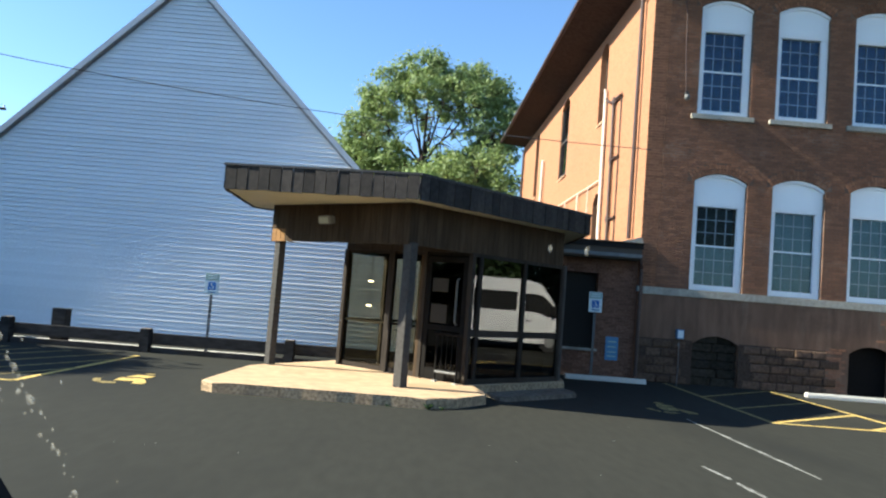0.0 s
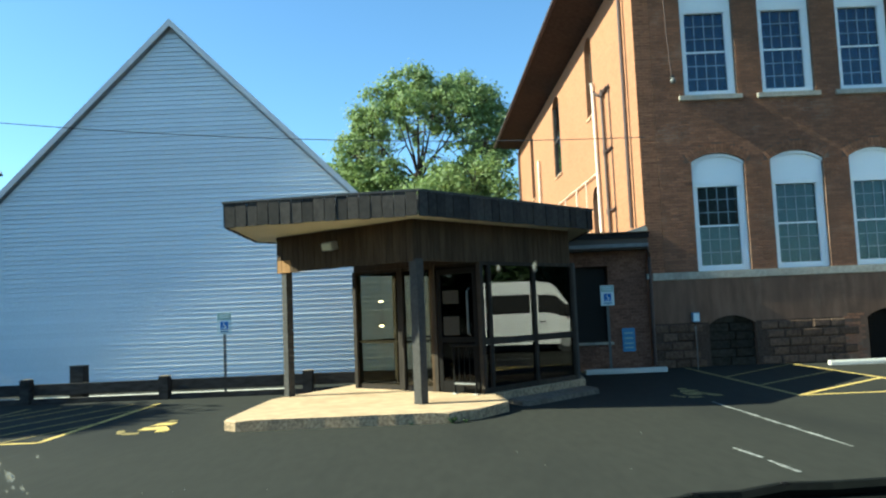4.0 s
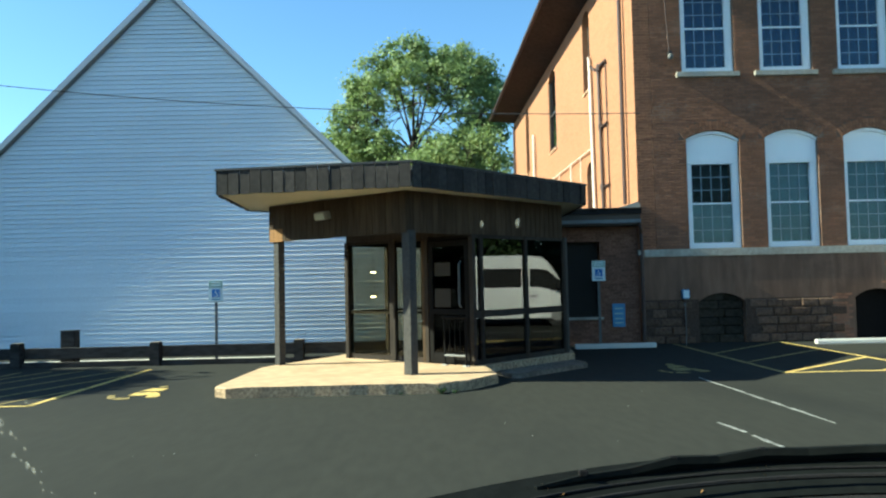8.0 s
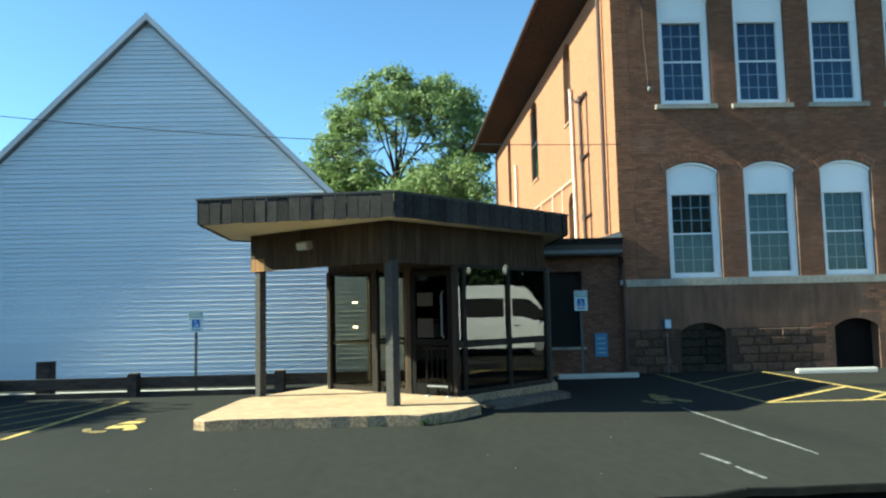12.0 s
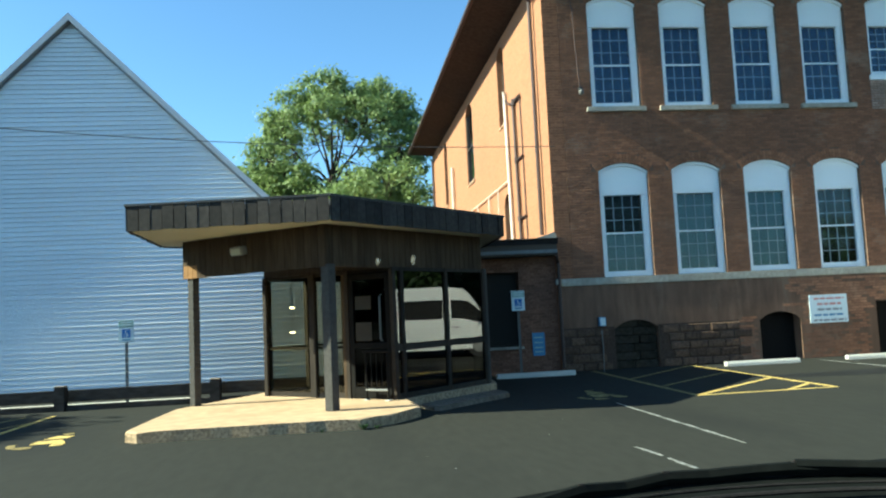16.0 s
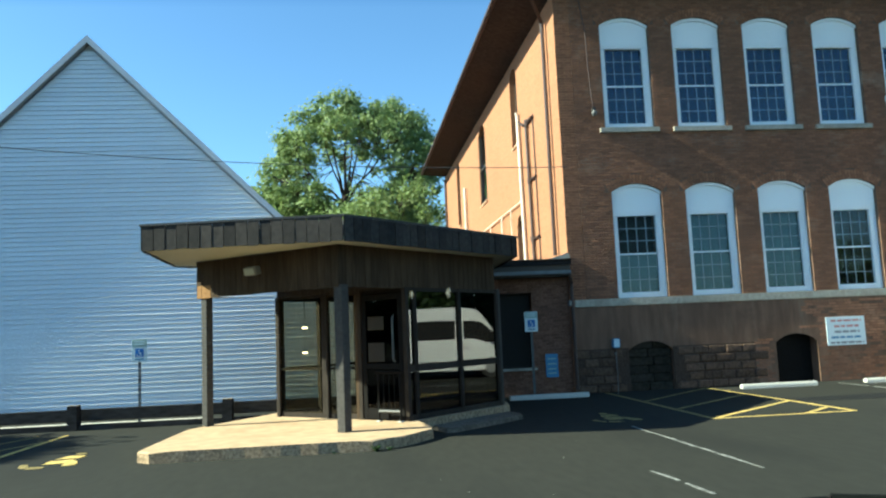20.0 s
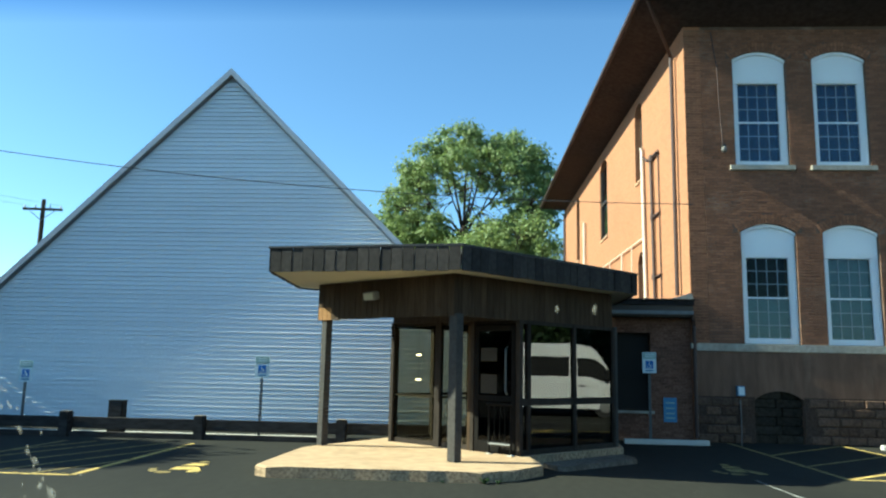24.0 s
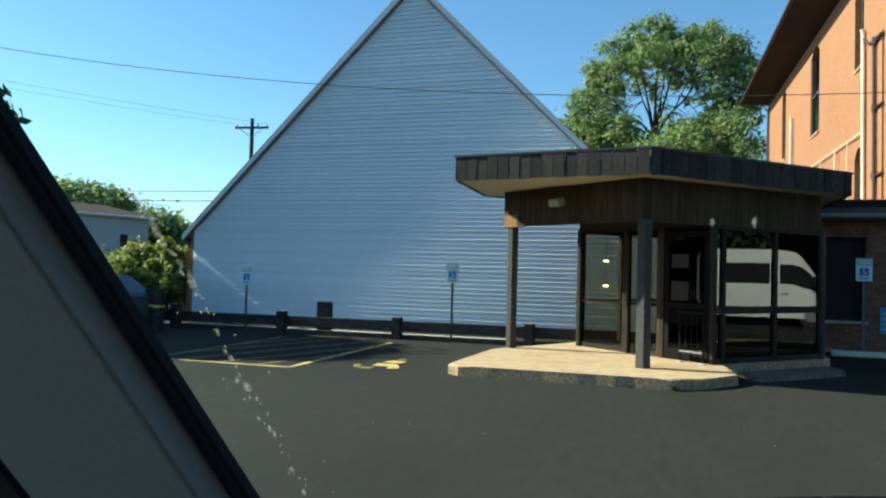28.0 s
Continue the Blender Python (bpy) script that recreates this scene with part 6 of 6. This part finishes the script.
for k, (x, y, n, h) in enumerate(((0.02, 10.64, 22, 0.11), (0.2, 10.66, 12, 0.07), (-0.55, 10.64, 8, 0.05))):
    weed(x, y, 0.0, n, h, 70 + k)
rng = random.Random(31)
for k in range(12):
    x, y, r = rng.uniform(-3, 8), rng.uniform(6.5, 12), rng.uniform(0.004, 0.009)
    bm = bmesh.new()
    bmesh.ops.create_icosphere(bm, subdivisions=1, radius=r)
    for v in bm.verts:
        v.co = v.co * rng.uniform(0.75, 1.2)
        v.co.z *= 0.6
    ob = part("pebble", bm, "grit")
    ob.location = (x, y, r * 0.45)
    tagged(ob, "pale loose pebble lying on the asphalt", "pebble", "loose grit")

# ---- masonry pieces ----
def brick_mesh(name, length, material, h=0.057, depth=0.03, bev=0.004):
    me = bpy.data.meshes.new(name)
    v = [(0, 0, 0), (length, 0, 0), (length, 0, h), (0, 0, h)]
    front = [(bev, -depth * 0.4, bev), (length - bev, -depth * 0.4, bev), (length - bev, -depth * 0.4, h - bev), (bev, -depth * 0.4, h - bev)]
    me.from_pydata(v + front, [], [(4, 5, 6, 7), (0, 1, 5, 4), (1, 2, 6, 5), (2, 3, 7, 6), (3, 0, 4, 7)])
    me.materials.append(M[material])
    return me


def free_spans(z, x0, x1, opens, ring=0.235):
    """Stretches of a course at height z that no opening or arch takes."""
    cuts = []
    for o in opens:
        a, b, s, sp, rise = o
        h = (b - a) / 2
        r = (h * h + rise * rise) / (2 * rise) if rise else 0
        c = sp + rise - r
        if s - 0.13 < z < sp:
            cuts.append((a, b))
        if rise and z > sp - 0.02 and z < sp + rise + ring:
            k = (r + ring) ** 2 - (z - c) ** 2
            if k > 0:
                w = math.sqrt(k)
                cuts.append(((a + b) / 2 - min(w, h + 0.15), (a + b) / 2 + min(w, h + 0.15)))
    out, x = [], x0
    for a, b in sorted(cuts):
        if a > x:
            out.append((x, a))
        x = max(x, b)
    if x < x1:
        out.append((x, x1))
    return out


COURSE, BL = 0.0685, 0.205
full = brick_mesh("brick", BL - 0.011, "brick", depth=0.015)
rng = random.Random(9)
sv, sf = [], []
count = 0
k = 0
z = 2.235
while z < TOP - 0.1:
    for a, b in free_spans(z + 0.03, CX + 0.003, 15.6, OPEN):
        # keep the bond running through the openings
        x = math.floor((a - CX) / BL) * BL + CX + (BL / 2 if k % 2 else 0.0)
        while x > a:
            x -= BL
        while x < b - 0.02:
            jog = rng.uniform(-0.004, 0.004)
            p, q = max(x + jog, a), min(x + jog + BL - 0.011, b)
            if q - p > 0.03:
                out_y = YF + 0.012
                if q - p > BL - 0.02 and count < 300 and p < 7.4 and 2.2 < z < 6.2:
                    ob = new("brick", full)
                    ob.parent = facade
                    ob.location = (p, out_y + rng.uniform(-0.003, 0.001), z)
                    count += 1
                else:
                    d, e = 0.006 + rng.uniform(-0.002, 0.002), 0.004
                    n = len(sv)
                    h = 0.057
                    sv += [(p, out_y, z), (q, out_y, z), (q, out_y, z + h), (p, out_y, z + h),
                           (p + e, out_y - d, z + e), (q - e, out_y - d, z + e), (q - e, out_y - d, z + h - e), (p + e, out_y - d, z + h - e)]
                    sf += [(n + 4, n + 5, n + 6, n + 7), (n, n + 1, n + 5, n + 4), (n + 1, n + 2, n + 6, n + 5), (n + 2, n + 3, n + 7, n + 6), (n + 3, n, n + 4, n + 7)]
            x += BL
    z += COURSE
    k += 1
me = bpy.data.meshes.new("brickwork")
me.from_pydata(sv, [], sf)
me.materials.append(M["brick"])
ob = new("brickwork", me)
ob.parent = brick_building
tagged(ob, "running-bond red-brown brickwork", kind="stuff")

# brick arches over the openings: two rings of headers on edge
for o in OPEN:
    a, b, s, sp, rise = o
    h = (b - a) / 2
    r = (h * h + rise * rise) / (2 * rise)
    cx, cz = (a + b) / 2, sp + rise - r
    half = math.asin((h + 0.06) / (r + 0.06))
    bm = bmesh.new()
    for ringno in range(2):
        rr = r + 0.004 + 0.115 * ringno
        n = int(2 * half * rr / 0.076)
        for i in range(n):
            t = -half + (i + 0.5) * 2 * half / n
            m = Matrix.Translation((cx + rr * math.sin(t), YF + 0.012, cz + rr * math.cos(t))) @ Matrix.Rotation(t, 4, "Y")
            w = half * rr / n - 0.006
            v = [bm.verts.new(m @ Vector(q)) for q in ((-w, 0, 0), (w, 0, 0), (w, 0, 0.105), (-w, 0, 0.105), (-w + 0.003, -0.014, 0.003), (w - 0.003, -0.014, 0.003), (w - 0.003, -0.014, 0.102), (-w + 0.003, -0.014, 0.102))]
            for q in ((4, 5, 6, 7), (0, 1, 5, 4), (1, 2, 6, 5), (2, 3, 7, 6), (3, 0, 4, 7)):
                bm.faces.new([v[j] for j in q])
    tagged(part("brick_arch", bm, "brick", brick_building), kind="stuff")

# paler bricked-up patch under the short upper window
sv, sf = [], []
rng = random.Random(3)
z, k = 6.30, 0
while z < 7.03:
    x = COLS[4] - 0.12 - (BL / 2 if k % 2 else 0)
    while x < COLS[4] + WW:
        p, q = max(x, COLS[4] - 0.1), min(x + BL - 0.013, COLS[4] + WW)
        if q - p > 0.03:
            d, e, n = 0.022 + rng.uniform(-0.004, 0.004), 0.004, len(sv)
            y = YF + 0.012
            sv += [(p, y, z), (q, y, z), (q, y, z + 0.056), (p, y, z + 0.056), (p + e, y - d, z + e), (q - e, y - d, z + e), (q - e, y - d, z + 0.052), (p + e, y - d, z + 0.052)]
            sf += [(n + 4, n + 5, n + 6, n + 7), (n, n + 1, n + 5, n + 4), (n + 1, n + 2, n + 6, n + 5), (n + 2, n + 3, n + 7, n + 6), (n + 3, n, n + 4, n + 7)]
        x += BL
    z += COURSE
    k += 1
me = bpy.data.meshes.new("patched_brickwork")
me.from_pydata(sv, [], sf)
me.materials.append(M["brick_patch"])
ob = new("patched_brickwork", me)
ob.parent = brick_building
tagged(ob, "paler weathered infill bricks", kind="stuff")

# rough blocks at the foot of the basement wall, over deep dark joints
for x0, x1 in ((4.86, BASE_OPEN[0][0]), (BASE_OPEN[0][1], 9.32)):
    part("joint_bed", box(x0, YF - 0.026, 0.0, x1, YF - 0.0205, 1.03), "joint_dark", base_wall)
rng = random.Random(6)
for row in range(5):
    z0 = 0.0 + row * 0.205
    x = 4.86 + (0.2 if row % 2 else 0.0)
    while x < 9.3:
        w = rng.uniform(0.34, 0.5)
        blocked = any(o[0] - 0.02 < x + w and x < o[1] + 0.02 and z0 < o[3] + 0.2 for o in BASE_OPEN)
        if not blocked:
            bm = bmesh.new()
            y = YF - 0.02
            d = rng.uniform(0.022, 0.05)
            v = [bm.verts.new(q) for q in ((x, y, z0), (x + w - 0.02, y, z0), (x + w - 0.02, y, z0 + 0.185), (x, y, z0 + 0.185),
                                           (x + 0.02, y - d, z0 + 0.02), (x + w - 0.045, y - d * rng.uniform(0.6, 1.1), z0 + 0.025), (x + w - 0.04, y - d, z0 + 0.16), (x + 0.025, y - d * rng.uniform(0.6, 1.1), z0 + 0.165))]
            for q in ((4, 5, 6, 7), (0, 1, 5, 4), (1, 2, 6, 5), (2, 3, 7, 6), (3, 0, 4, 7)):
                bm.faces.new([v[j] for j in q])
            part("stone_block", bm, "block", base_wall)
        x += w
# bricks that show through the parging by the basement doorway
worn_brick = brick_mesh("brick", BL - 0.011, "brick", depth=0.012, bev=0.003)
for row in range(16):
    z0 = 0.02 + row * COURSE
    for x0, x1 in ((9.3, 9.86), (10.97, 12.9), (14.25, 15.4)):
        x = x0 + (BL / 2 if row % 2 else 0)
        while x < x1 - BL:
            if rng.random() < 0.82:
                ob = new("brick", worn_brick)
                ob.parent = base_wall
                ob.location = (x, YF - 0.018, z0)
            x += BL

# their upper courses run on beside and above the doorway
sv, sf = [], []
for row in range(16, 29):
    z0 = 0.02 + row * COURSE
    x = 10.4 + rng.uniform(0, 0.8) + (BL / 2 if row % 2 else 0)
    while x < 15.4:
        if rng.random() < 0.9 and (x > 11.0 or z0 > 1.28) and not (12.75 < x < 14.22 and z0 < 1.37):
            p, q, y, e, n = x, x + BL - 0.011, YF - 0.0185, 0.003, len(sv)
            d = 0.004 + rng.uniform(-0.001, 0.001)
            sv += [(p, y, z0), (q, y, z0), (q, y, z0 + 0.057), (p, y, z0 + 0.057), (p + e, y - d, z0 + e), (q - e, y - d, z0 + e), (q - e, y - d, z0 + 0.054), (p + e, y - d, z0 + 0.054)]
            sf += [(n + 4, n + 5, n + 6, n + 7), (n, n + 1, n + 5, n + 4), (n + 1, n + 2, n + 6, n + 5), (n + 2, n + 3, n + 7, n + 6), (n + 3, n, n + 4, n + 7)]
        x += BL
me = bpy.data.meshes.new("basement_brickwork")
me.from_pydata(sv, [], sf)
me.materials.append(M["brick"])
ob = new("basement_brickwork", me)
ob.parent = brick_building
tagged(ob, "dark worn brickwork above the basement door", kind="stuff")

# bricks of the link wall
linkb = brick_mesh("brick", BL - 0.012, "shaded_dirty_brick", depth=0.02)
half = brick_mesh("brick", BL / 2 - 0.012, "shaded_dirty_brick", depth=0.02)
for wall, x0, z0, x1, z1 in LINK_WALLS:
    z, k = max(0.02, z0 + 0.004), 0
    while z < z1 - 0.06:
        x = x0 + 0.004
        if k % 2:
            ob = new("brick", half)
            ob.parent, ob.location = wall, (x, YF + 0.1, z)
            x += BL / 2
        while x < x1 - BL / 2:
            ob = new("brick", linkb if x < x1 - BL else half)
            ob.parent, ob.location = wall, (x, YF + 0.1 + rng.uniform(-0.002, 0.001), z)
            x += BL
        z += COURSE
        k += 1
